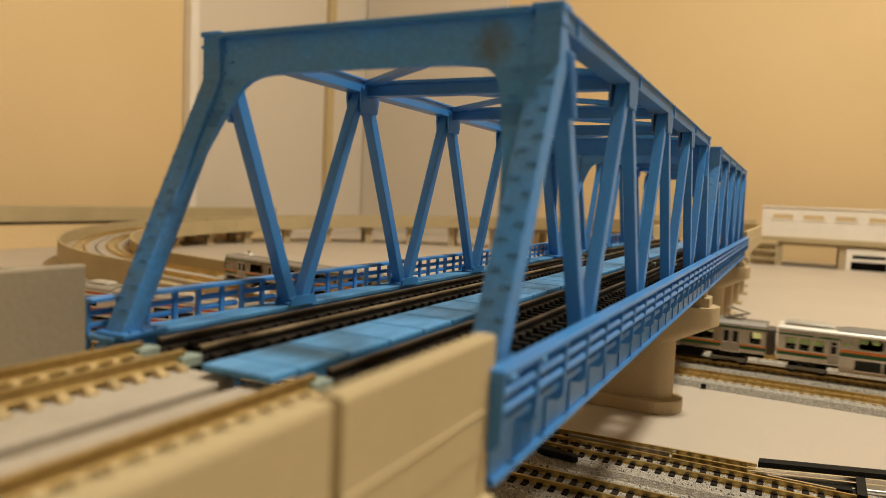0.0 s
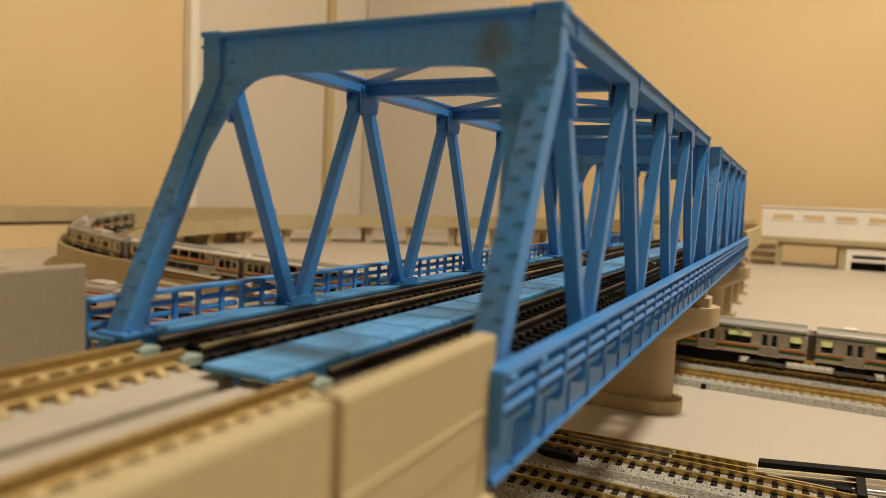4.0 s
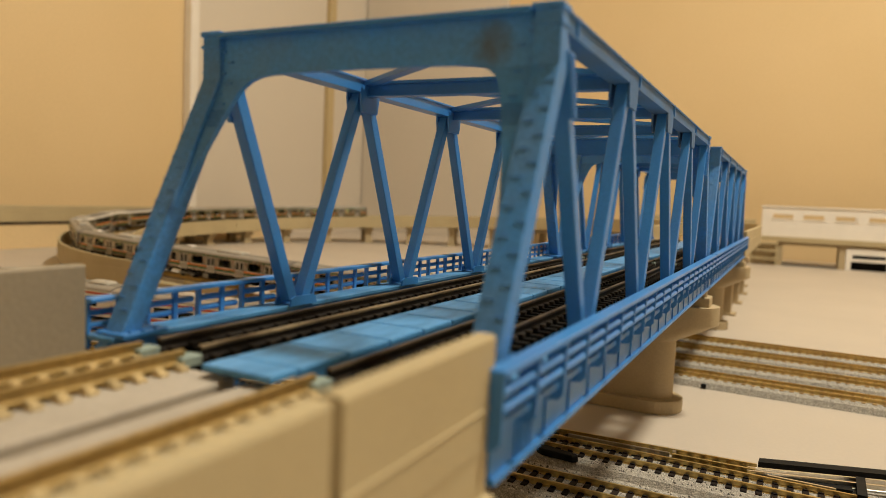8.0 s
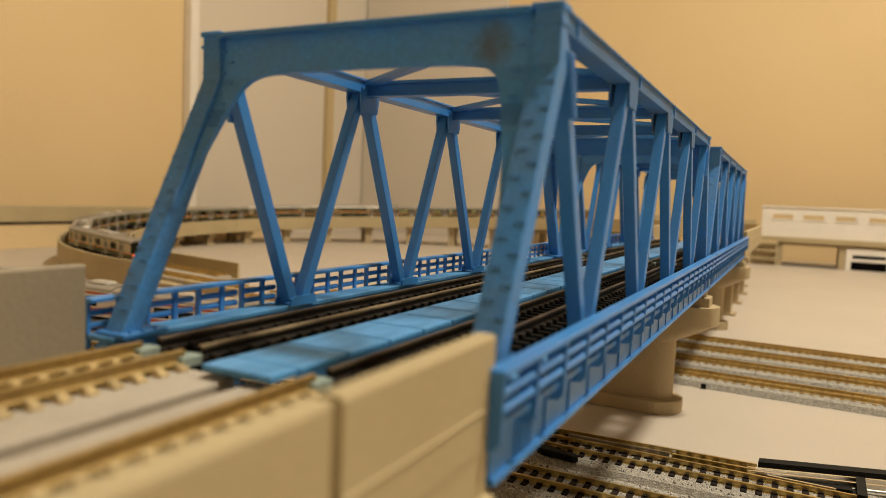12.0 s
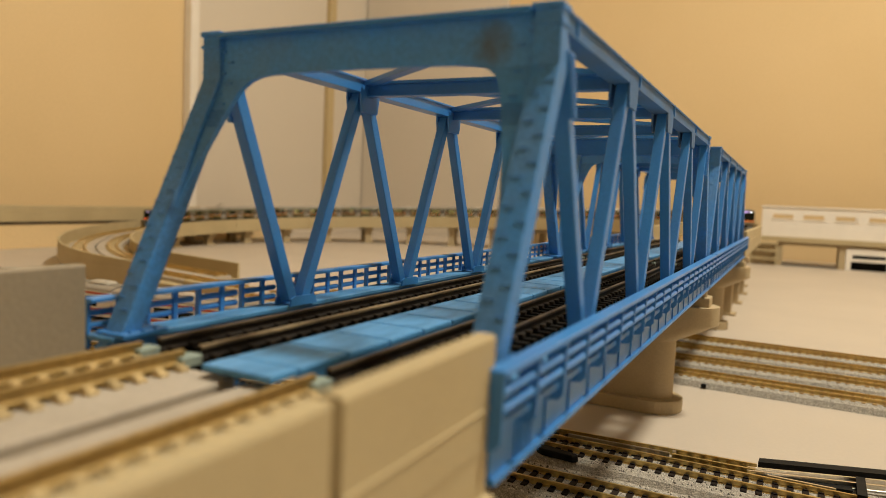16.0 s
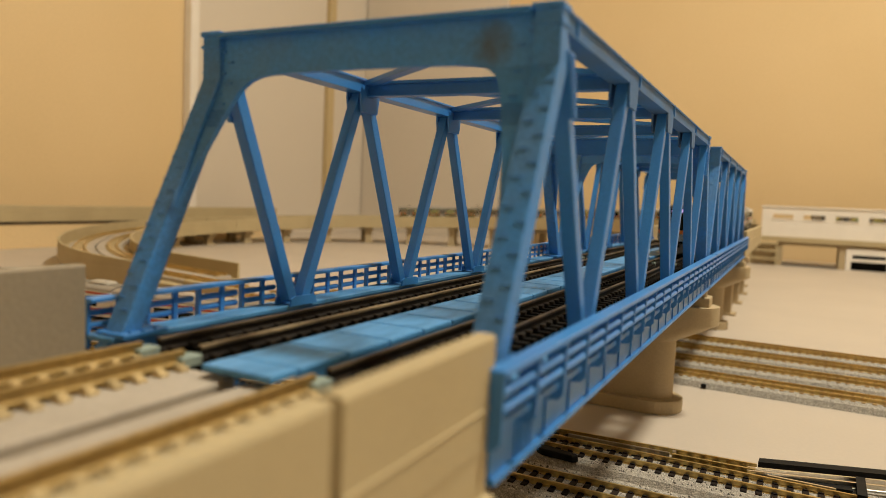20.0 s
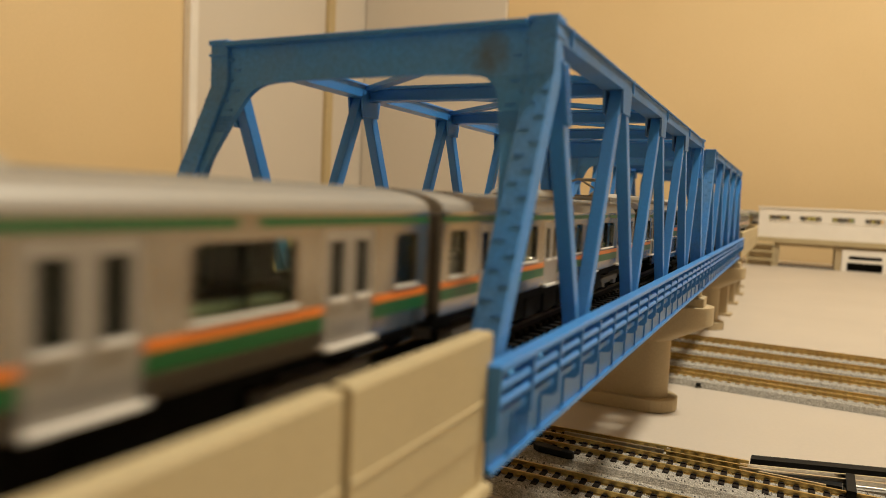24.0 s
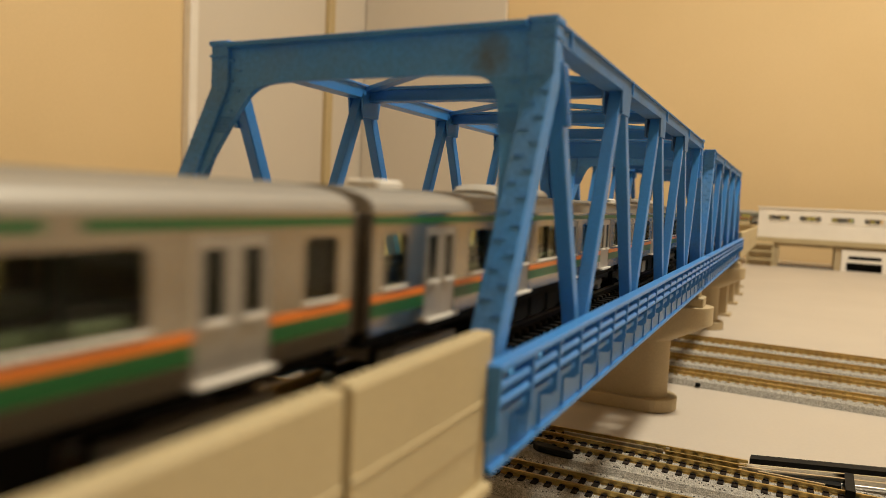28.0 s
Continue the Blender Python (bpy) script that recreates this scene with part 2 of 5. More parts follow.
    def wall(self, y0, y1, z0, z1, holes, x, thick, side):
        """An upright panel in the plane of x with rectangular holes (y0, y1, z0, z1) that go through it; side: +1 faces +x."""
        ys = sorted({y0, y1, *[h[0] for h in holes], *[h[1] for h in holes]})
        zs = sorted({z0, z1, *[h[2] for h in holes], *[h[3] for h in holes]})
        open_ = lambda y, z: y < y0 or y > y1 or z < z0 or z > z1 or any(h[0] < y < h[1] and h[2] < z < h[3] for h in holes)
        xi, seen = x - side * thick, {}
        for a, b in zip(ys, ys[1:]):
            for c, d in zip(zs, zs[1:]):
                y, z = (a + b) / 2, (c + d) / 2
                if open_(y, z):
                    continue
                q = [(x, a, c), (x, b, c), (x, b, d), (x, a, d)]
                r = [(xi, a, c), (xi, b, c), (xi, b, d), (xi, a, d)]
                at = []
                for p in q + r:
                    if p not in seen:
                        seen[p] = len(self.v)
                        self.v.append(p)
                    at.append(seen[p])
                fl = [(0, 1, 2, 3), (7, 6, 5, 4)]
                if open_(y, d + 0.01):
                    fl.append((3, 2, 6, 7))
                if open_(y, c - 0.01):
                    fl.append((1, 0, 4, 5))
                if open_(a - 0.01, z):
                    fl.append((0, 3, 7, 4))
                if open_(b + 0.01, z):
                    fl.append((2, 1, 5, 6))
                self.f += [tuple(at[i] for i in (k if side > 0 else reversed(k))) for k in fl]
        return self

    def corners(self, holes, x, thick, side, rad):
        """Small fillets that round the four corners of each opening of a wall."""
        xs = sorted((x - side * 0.002, x - side * thick))
        for a, b, c, d in holes:
            for cy, cz, sy, sz in ((a, c, 1, 1), (b, c, -1, 1), (b, d, -1, -1), (a, d, 1, -1)):
                arc = [(cy + sy * rad * (1 - math.cos(k * math.pi / 8)), cz + sz * rad * (1 - math.sin(k * math.pi / 8))) for k in range(5)]
                pts = [(cy, cz)] + arc
                self.prism(pts if sy * sz < 0 else pts[::-1], xs[0], xs[1], "x")
        return self

    def mesh(self, name, material, smooth=False):
        me = bpy.data.meshes.new(name)
        me.from_pydata([(x * MM, y * MM, z * MM) for x, y, z in self.v], [], self.f)
        me.materials.append(material)
        if smooth:
            for p in me.polygons:
                p.use_smooth = len(p.vertices) < 5
            me.set_sharp_from_angle(angle=radians(50))
        me.update()
        return me


def part(name, b, material, parent, label="", bevel=0.0, smooth=False, at=None):
    ob = new(name, b if isinstance(b, bpy.types.Mesh) else b.mesh(name, material, smooth))
    ob.parent = parent
    if at is not None:
        ob.matrix_basis = at
    if label:
        tagged(ob, label)
    if bevel:
        k = ob.modifiers.new("edge", "BEVEL")
        k.width, k.segments, k.limit_method, k.angle_limit = bevel * MM, 2, "ANGLE", radians(40)
    return ob


def thing(name, at=(0, 0, 0), label="", category="", group="", kind=""):
    ob = new(name)
    ob.empty_display_size = 0.02
    ob.matrix_basis = pose(at[0] * MM, at[1] * MM, at[2] * MM)
    return tagged(ob, label, category, group, kind)


def mm_pose(x, y, z, rz=0.0):
    return pose(x * MM, y * MM, z * MM, 0, 0, rz)


# ---------------------------------------------------------------- the line that the train runs on
START, HEAD0 = (62.0, 350.0), radians(178.3)
LEGS = [(528.81, 0), (130.99, 272.89), (1375.72, 415.0), (345.85, 389.57), (9000.0, 0)]
RAISE = [(-3000, -61), (130, -61), (411, -53.5), (600, -47), (870, -40), (1126, -34), (1535, -21), (2100, -2), (2300, 1.8), (9000, 1.8)]


def along(s):
    """Place of the rail's top and heading at s mm along the line."""
    x, y, h = START[0], START[1], HEAD0
    left = s
    for length, r in LEGS:
        d = min(left, length)
        if r == 0:
            x, y = x + d * math.cos(h), y + d * math.sin(h)
        else:
            cx, cy = x + r * math.sin(h), y - r * math.cos(h)
            h -= d / r
            x, y = cx - r * math.sin(h), cy + r * math.cos(h)
        left -= d
        if left <= 0:
            break
    z = float(np.interp(s, [k[0] for k in RAISE], [k[1] for k in RAISE])) + LIFT
    return x, y, z, h


# ---------------------------------------------------------------- room
def slab(name, x0, x1, y0, y1, z0, z1, material, kind="structure", label=""):
    ob = new(name, Build().box(x0, x1, y0, y1, z0, z1).mesh(name, material))
    return tagged(ob, label, kind=kind)


FLOOR_Z = -700.0
slab("floor", -1000, 1700, -1700, 1560, FLOOR_Z - 40, FLOOR_Z, FLOORM, label="brown wooden floor of the room")
slab("ceiling", -1000, 1700, -1700, 1560, 1720, 1760, CEIL, label="cream painted ceiling above the layout")
slab("wall_north", -880, 1700, 1440, 1500, FLOOR_Z, 1720, WALL_TAN, label="warm tan painted wall behind the layout")
slab("wall_west", -1000, -940, -1700, 1500, FLOOR_Z, 1720, WALL_TAN, label="warm tan painted wall beside the layout")
slab("wall_east", 1640, 1700, -1640, 1440, FLOOR_Z, 1720, WALL_DIM, label="cream painted wall at the side of the room")
slab("wall_south", -940, 1640, -1700, -1640, FLOOR_Z, 1720, WALL_DIM, label="cream painted wall of the room")
wc = slab("wall_corner", -940, -880, 1440, 1500, FLOOR_Z, 1720, WALL_PALE, label="corner of the room behind the layout")


def pale_panels():
    """Pale sliding-door panels on both sides of the corner, with a tan post between them."""
    door = thing("door_1", (-940, 0, FLOOR_Z), "pale grey panel door beside a tan wall", "door", kind="structure")
    part("door_leaf", Build().box(0.5, 14, 872, 1262, 0, 2400, 2), WALL_PALE, door)
    part("door_post", Build().box(0.5, 20, 852, 871.5, 0, 2400, 2), WHITEP, door, "pale cream door post")
    part("corner_post", Build().box(0.5, 26, 1262.5, 1284, 0, 2400, 2), TRIM_TAN, door, "tan wooden post")
    part("side_leaf", Build().box(0.5, 12, 1284.5, 1439, 0, 2400, 2), WALL_PALE, door)
    door2 = thing("door_2", (0, 1440, FLOOR_Z), "pale panel door in the back wall", "door", kind="structure")
    part("door_leaf", Build().box(-926, -545, -12, -0.5, 0, 2400, 2), WALL_PALE, door2)


pale_panels()


def make_table():
    t = thing("layout_table", (0, 0, 0), "large white-topped table that carries the model railway", "table")
    part("tabletop", Build().box(-930, 1400, -1200, 1425, -30, 0, 2), TABLE, t, "off-white matt tabletop")
    for x in (-880, 1350):
        for y in (-1150, 1370):
            part("leg", Build().box(x - 25, x + 25, y - 25, y + 25, FLOOR_Z, -30), FLOORM, t)


make_table()


def make_lamp():
    t = thing("ceiling_lamp", (500, 420, 1540), "round ceiling lamp with a warm glowing shade", "lamp")
    b = Build()
    ring = [(110 * math.cos(a * math.pi / 16), 110 * math.sin(a * math.pi / 16)) for a in range(32)]
    b.prism(ring, 0, 60, "z")
    part("shade", b, LAMPGLOW, t)
    part("mount", Build().rod((0, 0, 60), (0, 0, 179), 60, 20), WHITEP, t)


make_lamp()


# ---------------------------------------------------------------- track pieces
RAILP = [(-0.75, 0), (0.75, 0), (0.75, 0.35), (0.22, 0.6), (0.22, 1.5), (0.42, 1.6), (0.42, 2.1), (-0.42, 2.1), (-0.42, 1.6), (-0.22, 1.5),
         (-0.22, 0.6), (-0.75, 0.35)]


def rail_mesh(name, spots, off, material, top=0.0):
    """A rail whose head lies at the line's height plus top, off mm to the right of the line."""
    return Build().sweep([(a + off, b - 2.1 + top) for a, b in RAILP], spots).mesh(name, material)


def straight(p, q, z):
    h = math.atan2(q[1] - p[1], q[0] - p[0])
    return [(p[0], p[1], z, h), (q[0], q[1], z, h)]


def ground_track(p, q, tie, railmat, label, step=4.4, count=120, near=(0, 0), name="ground_track"):
    """A ballasted track on the table from p to q, rail head 5 mm up; the ties next to `near` are single pieces."""
    t = thing(name, (p[0], p[1], 0), label, "model track", "tracks on the table")
    t.matrix_basis = mm_pose(p[0], p[1], 0, math.degrees(math.atan2(q[1] - p[1], q[0] - p[0])))
    length = math.hypot(q[0] - p[0], q[1] - p[1])
    spots = [(0, 0, 0, 0), (length, 0, 0, 0)]
    part("roadbed", Build().sweep([(-15.6, 0.1), (15.6, 0.1), (13.6, 2.9), (9.6, 3.25), (-9.6, 3.25), (-13.6, 2.9)], spots), BALLAST, t, "grey grained ballast bed")
    close = count >= 110
    for m, more in ((STONE_PALE, 0), (STONE_DARK, 1)):
        amount = (1500 if m is STONE_PALE else 1300) if close else 420
        part("ballast_grain", grains(0, length, 12.5, 3.2, amount + more, near[0], 190 if close else 420), m, t)["kind"] = "stuff"
    for off in (-4.5, 4.5):
        part("rail", rail_mesh("rail", [(0, 0, 5.2, 0), (length, 0, 5.2, 0)], off, railmat), railmat, t)
    one = Build().box(-1.0, 1.0, -8.2, 8.2, 2.9, 3.75, 0.2)
    for s in (-4.5, 4.5):
        one.box(-0.75, 0.75, s - 1.5, s - 0.75, 3.7, 4.15).box(-0.75, 0.75, s + 0.75, s + 1.5, 3.7, 4.15)
    me = one.mesh("sleeper", tie)
    rest = Build()
    c = near[0]
    n = int(length / step)
    single = sorted(range(n), key=lambda i: abs((i + 0.5) * step - c))[:count]
    single = set(single)
    for i in range(n):
        x = (i + 0.5) * step
        if i in single:
            part("sleeper", me, tie, t, at=mm_pose(x, 0, 0))
        else:
            rest.box(x - 1, x + 1, -8.2, 8.2, 2.9, 3.75)
    if rest.v:
        o = part("sleeper_row", rest, tie, t)
        o["kind"] = "stuff"
    return t


def grains(x0, x1, half, z, count, mid, spread):
    """Loose stones on a ballast bed."""
    rng = random.Random(int(x1 * 7 + count))
    b = Build()
    for _ in range(count):
        x = mid + (rng.random() - 0.5) * spread
        if not x0 + 1 < x < x1 - 1:
            continue
        y = (rng.random() * 2 - 1) * half
        r = 0.22 + 0.3 * rng.random()
        a = rng.random() * 3
        v = [(x + r * math.cos(a + k * 1.57), y + r * math.sin(a + k * 1.57), z - 0.15) for k in range(4)] + [(x + 0.1, y, z + r * 0.8)]
        b.add(v, [(0, 1, 4), (1, 2, 4), (2, 3, 4), (3, 0, 4)])
    return b


# ---------------------------------------------------------------- truss bridge
PANEL = 49.6
SPAN = 248.0
TX = 33.2         # truss planes
GX = 34.1         # bottom girders
TOP = 54.9


def make_bridge():
    t = thing("truss_bridge", (0, 0, LIFT), "light blue plastic double-track truss bridge on beige piers", "model bridge", "bridge spans")
    Y = Vector((0, 1, 0))
    # bottom girders with a flange and stiffeners
    for s in (-1, 1):
        prof = [(-2.6, -9.3), (2.9, -9.3), (2.9, -8.5), (2.2, -8.4), (2.2, -1.7), (0.9, -0.6), (-1.2, -0.6), (-1.2, -8.5), (-2.6, -8.5)]
        b = Build().prism([(s * (GX + x), z) for x, z in (prof if s > 0 else prof[::-1])], 0.2, SPAN - 0.2, "y")
        part("girder", b, BLUE, t, "light blue bottom girder")
        for k in range(1, 21):
            y = k * PANEL / 4 - 3.6
            part("stiffener", stiff(s), BLUE, t, at=mm_pose(0, y, 0))
        part("walkway", Build().box(*sorted((s * 31.8, s * (36.5 if s > 0 else 38.3))), 0, SPAN, -0.59, 0.25, 0.15), PLANK, t, "pale blue side walkway")
    # floor and cross beams
    for s in (-1, 1):
        part("floor_plate", Build().box(*sorted((s * 7.4, s * 25.8)), -2.9, SPAN - 0.3, -3.6, -2.6), BLACKP, t, "black floor plate")
        for k in range(21):
            y = min(k * 12.4, SPAN - 3.5)
            part("floor_bar", Build().box(*sorted((s * 25.8, s * 31.7)), y - 2.6, y + 2.6, -3.6, -2.8), BLACKP, t)
    for k in range(6):
        y = min(max(k * PANEL, 2), SPAN - 2)
        part("floor_beam", Build().box(-TX + 1.3, TX - 1.3, y - 1.4, y + 1.4, -8.2, -3.7), BLUE, t)
    # end posts with the bend at the top
    outline = [(1.0, 0.2), (5.0, 0.2), (25.9, 45.6), (25.9, TOP), (22.2, TOP), (22.2, 46.4)]
    for e in (0, 1):
        for s in (-1, 1):
            pts = [(y if not e else SPAN - y, z) for y, z in outline]
            x0 = s * TX
            b = Build().prism(pts, x0 - 2.2, x0 + 2.2, "x")
            post = part("end_post", b, BLUE_SMEAR if s < 0 else BLUE_WORN, t, "dusty blue riveted end post", bevel=0.25)
            part("post_cap", Build().box(x0 - 2.5, x0 + 2.5, *sorted((pick(21.8, e), pick(26.3, e))), TOP - 0.5, TOP + 0.4, 0.15), BLUE_WORN, post)
            part("post_band", Build().box(x0 - 2.4, x0 + 2.4, *sorted((pick(21.95, e), pick(26.2, e))), 52.2, 52.7), BLUE_WORN, post)
            rung = Build().box(-0.8, 0.8, -0.12, 0.3, -0.1, 0.1)
            me = rung.mesh("rung", BLUE_WORN)
            for k in range(22):
                z = 4.6 + k * 2.055
                part("rung", me, BLUE_WORN, post, at=mm_pose(x0 + (1.35 if k % 2 else -0.65) * s, pick(face_y(z), e), z))
            # shoe at the foot
            shoe = Build().box(x0 - 3.4, x0 + 3.4, *sorted((pick(0.6, e), pick(10, e))), 0.25, 1.0, 0.2)
            for i in range(3):
                for j in range(2):
                    yy, xx = pick(2.2 + 2.6 * i, e), x0 + (-1 if j == 0 else 1) * 3.0
                    shoe.rod((xx, yy, 1.0), (xx, yy, 1.4), 0.35, 6)
            part("shoe_plate", shoe, BLUE, t)
            part("rivet_plate", rivet_plate(x0, e, s), BLUE, t, "riveted gusset plate")
            part("girder_plate", girder_plate(e, s), BLUE, t, "riveted splice plate")
            part("rivet_field", rivets(x0, e, s), BLUE_WORN, t, "rows of small rivet heads")["kind"] = "stuff"
        part("portal", portal(e), BLUE_MARK if e == 0 else BLUE_WORN, t, "dusty blue portal beam with rounded corners")
        part("portal_flange", portal_flange(e), BLUE, t)
    # top chords
    for s in (-1, 1):
        b = Build().box(s * TX - 1.9, s * TX + 1.9, 25.9, SPAN - 25.9, 51.9, 54.4)
        b.box(s * TX - 2.3, s * TX + 2.3, 26.0, SPAN - 26.0, 54.4, TOP, 0.1)
        b.box(s * TX - 2.2, s * TX + 2.2, 26.0, SPAN - 26.0, 51.4, 51.9)
        # right chord in a darker, greyer blue than the left
        part("top_chord", b, BLUE_DULL if s > 0 else BLUE, t, "dull blue top chord" if s > 0 else "light blue top chord")
        for k in range(4):
            y = 31.0 + k * PANEL
            part("splice_plate", Build().box(s * TX - 2.34, s * TX + 2.34, y - 0.3, y + 0.3, 51.6, TOP + 0.03), BLUE_WORN, t)
    # diagonals and gussets
    for s in (-1, 1):
        x0 = s * TX
        for k in range(5):
            ym = PANEL / 2 + k * PANEL
            for d in (-1, 1):
                if (k == 0 and d < 0) or (k == 4 and d > 0):
                    continue
                xd = x0 + s * 0.35
                b = Build().beam((xd, ym + d * 1.6, 51.3), (xd, ym + d * (PANEL / 2 - 2.2), 1.5), 2.8, 2.7, up=(1, 0, 0))
                part("diagonal", b, BLUE, t, bevel=0.22)
            g = [(ym - 4.4, 52.0), (ym + 4.4, 52.0), (ym + 4.2, 49.5), (ym + 3.6, 46.5), (ym - 3.6, 46.5), (ym - 4.2, 49.5)]
            if k not in (0, 4):
                b = Build().prism(g, x0 - 2.25, x0 - 1.75, "x").prism(g, x0 + 1.75, x0 + 2.25, "x")
                part("top_gusset", b, BLUE_DULL if s > 0 else BLUE, t)
        for k in range(1, 5):
            y = k * PANEL
            g = [(y - 4.8, 0.2), (y + 4.8, 0.2), (y + 4.4, 1.8), (y + 3.2, 2.3), (y - 3.2, 2.3), (y - 4.4, 1.8)]
            b = Build().prism(g, x0 - 2.3, x0 - 1.8, "x").prism(g, x0 + 1.8, x0 + 2.3, "x")
            part("bottom_gusset", b, BLUE, t)
    # cross struts and lateral bracing between the chords
    for k in range(1, 4):
        y = PANEL / 2 + k * PANEL
        b = Build().box(-TX + 2, TX - 2, y - 0.5, y + 0.5, 51.0, 54.2)
        b.box(-TX + 2, TX - 2, y - 1.8, y + 1.8, 53.6, 54.3).box(-TX + 2, TX - 2, y - 1.6, y + 1.6, 50.6, 51.1)
        part("cross_strut", b, BLUE, t)
    for k in range(4):
        ya, yb = PANEL / 2 + k * PANEL + 2, PANEL / 2 + (k + 1) * PANEL - 2
        for s in (-1, 1):
            b = Build().beam((-s * (TX - 3), ya, 53.7 + 0.02 * s), (s * (TX - 3), yb, 53.7 + 0.02 * s), 2.6, 1.1)
            part("lateral_brace", b, BLUE, t)
    # centre walkway of short boards
    me = Build().box(-5.5, 6.9, 0.25, 12.15, 0.2, 1.1, 0.22)
    me.box(-5.4, -4.8, 0.12, 12.28, -2.6, 0.2).box(6.2, 6.8, 0.12, 12.28, -2.6, 0.2)
    me = me.mesh("plank", PLANK)
    for k in range(20):
        part("plank", me, PLANK, t, at=mm_pose(0, k * 12.4 - (5.2 if k == 0 else 0), 0) if k else mm_pose(0, 0, 0))
    part("plank_end", Build().box(-5.5, 6.9, -6.0, 0.0, 0.2, 1.1, 0.12), PLANK, t, "pale blue end board")
    # tracks
    tie = Build().box(-8.6, 8.6, -0.95, 0.95, -2.6, -0.4, 0.15).mesh("sleeper", TIE_BLACK)
    chair = Build().box(-1.7, 1.7, -0.8, 0.8, -0.45, 0.25, 0.15).mesh("rail_chair", TIE_DARK)
    for c in (-16.5, 16.5):
        for k in range(58):
            part("sleeper", tie, TIE_BLACK, t, at=mm_pose(c, 2.2 + k * 4.27, 0))
            for off in (-4.5, 4.5):
                part("rail_chair", chair, TIE_DARK, t, at=mm_pose(c + off, 2.2 + k * 4.27, 0))
        for off in (-4.5, 4.5):
            part("rail", rail_mesh("rail", [(c, 0, 1.7, math.pi / 2), (c, SPAN, 1.7, math.pi / 2)], off, RAIL_DARK), RAIL_DARK, t, "dark rail web")
            # one head of the four is tan, the others darker brown
            part("rail_head", Build().box(c + off - 0.48, c + off + 0.48, 0.05, SPAN - 0.05, 1.3, 1.82, 0.1), RAIL_TAN if off > 0 and c < 0 else RAIL_DIM, t, "brown rail head")
        for y in (-4.6, SPAN - 3.2):
            for off in (-4.5, 4.5):
                part("rail_joiner", Build().box(c + off - 1.3, c + off + 1.3, y, y + 4, -0.7, 0.8, 0.15), JOINER, t, "pale grey-green rail joiner block")
    # railings: deep bracket plates, a flat top rail, two round bars and a lower bar
    post = Build().box(-0.35, 0.35, -0.5, 0.5, 0.25, 5.6).mesh("railing_post", BLUE)
    plate = [(36.4, -3.4), (38.4, -3.1), (39.2, -2.2), (39.4, 5.6), (36.9, 5.6), (36.4, 4.6)]
    for s in (-1, 1):
        first = -3.6 if s > 0 else 0.3
        out = plate if s > 0 else [(-37.9, 5.6), (-39.0, 5.6), (-39.0, -2.0), (-37.9, -2.4)]
        rib = Build().prism(out, -0.3, 0.3, "y").mesh("railing_bracket", BLUE)
        for k in range(21):
            part("railing_bracket", rib, BLUE, t, at=mm_pose(0, min(k * 12.4 + first, SPAN - 0.4), 0))
        for k in range(20):
            part("railing_post", post, BLUE, t, at=mm_pose(s * (37.3 if s > 0 else 38.2), k * 12.4 + first + 6.2, 0))
        part("top_rail", Build().box(*sorted((s * 36.9, s * 39.5)), first - 0.35, SPAN - (3.6 if s > 0 else 0.1), 5.6, 6.4, 0.2), BLUE, t)
        bar = Build().rod((s * 38.75, 0.3, 0), (s * 38.75, 10.9, 0), 0.62, 10).rod((s * 38.75, 10.9, 0), (s * 38.75, 11.3, 0), 0.62, 10, 0.3).mesh("rail_bar", BLUE, True)
        low = Build().box(*sorted((s * 37.9, s * 38.5)), 0.3, 12.1, -0.45, 0.45, 0.1).mesh("lower_bar", BLUE)
        for k in range(20):
            for z in (3.6, 1.5):
                part("rail_bar", bar, BLUE, t, at=mm_pose(0, k * 12.4 + first, z))
            part("lower_bar", low, BLUE, t, at=mm_pose(0, k * 12.4 + first, -0.7))
    return t


def pick(y, e):
    return y if not e else SPAN - y


def stiff(s):
    key = "L" if s < 0 else "R"
    if key not in STIFF:
        x0, x1 = sorted((s * (GX + 2.2), s * (GX + 2.5)))
        STIFF[key] = Build().box(x0, x1, -0.2, 0.2, -8.4, -2.6).mesh("stiffener", BLUE)
    return STIFF[key]


STIFF = {}


def face_y(z):
    """Where the front of the end frame stands at a height."""
    return 1.0 + (z - 0.2) / 46.2 * 21.2 if z < 46.4 else 22.2


def portal(e):
    """Beam across the end posts with haunches that narrow down along them."""
    left = [(-31.1, 21.5), (-30.2, 27.0), (-28.9, 33.4), (-27.5, 39.0), (-26.6, 42.2), (-26.0, 43.7), (-25.1, 45.0), (-23.9, 46.0), (-22.3, 46.6),
            (-20.0, 46.9), (-14.0, 47.1), (0, 47.2)]
    lower = left + [(-x, z) for x, z in reversed(left[:-1])]
    n = len(lower)
    b = Build()
    v, f = [], []
    for deep in (0.9, 2.1):
        for row in range(3):
            for x, z in lower:
                h = (z, max(z + 0.01, 46.4), TOP - 0.7)[row]
                v.append((x, pick(face_y(h) + deep, e), h))
    k = 3 * n
    for i in range(n - 1):
        for r in (0, n):
            f.append((r + i, r + i + 1, r + n + i + 1, r + n + i))
            f.append((k + r + i + 1, k + r + i, k + r + n + i, k + r + n + i + 1))
        f.append((i + 1, i, k + i, k + i + 1))
        f.append((2 * n + i, 2 * n + i + 1, k + 2 * n + i + 1, k + 2 * n + i))
    return b.add(v, f)


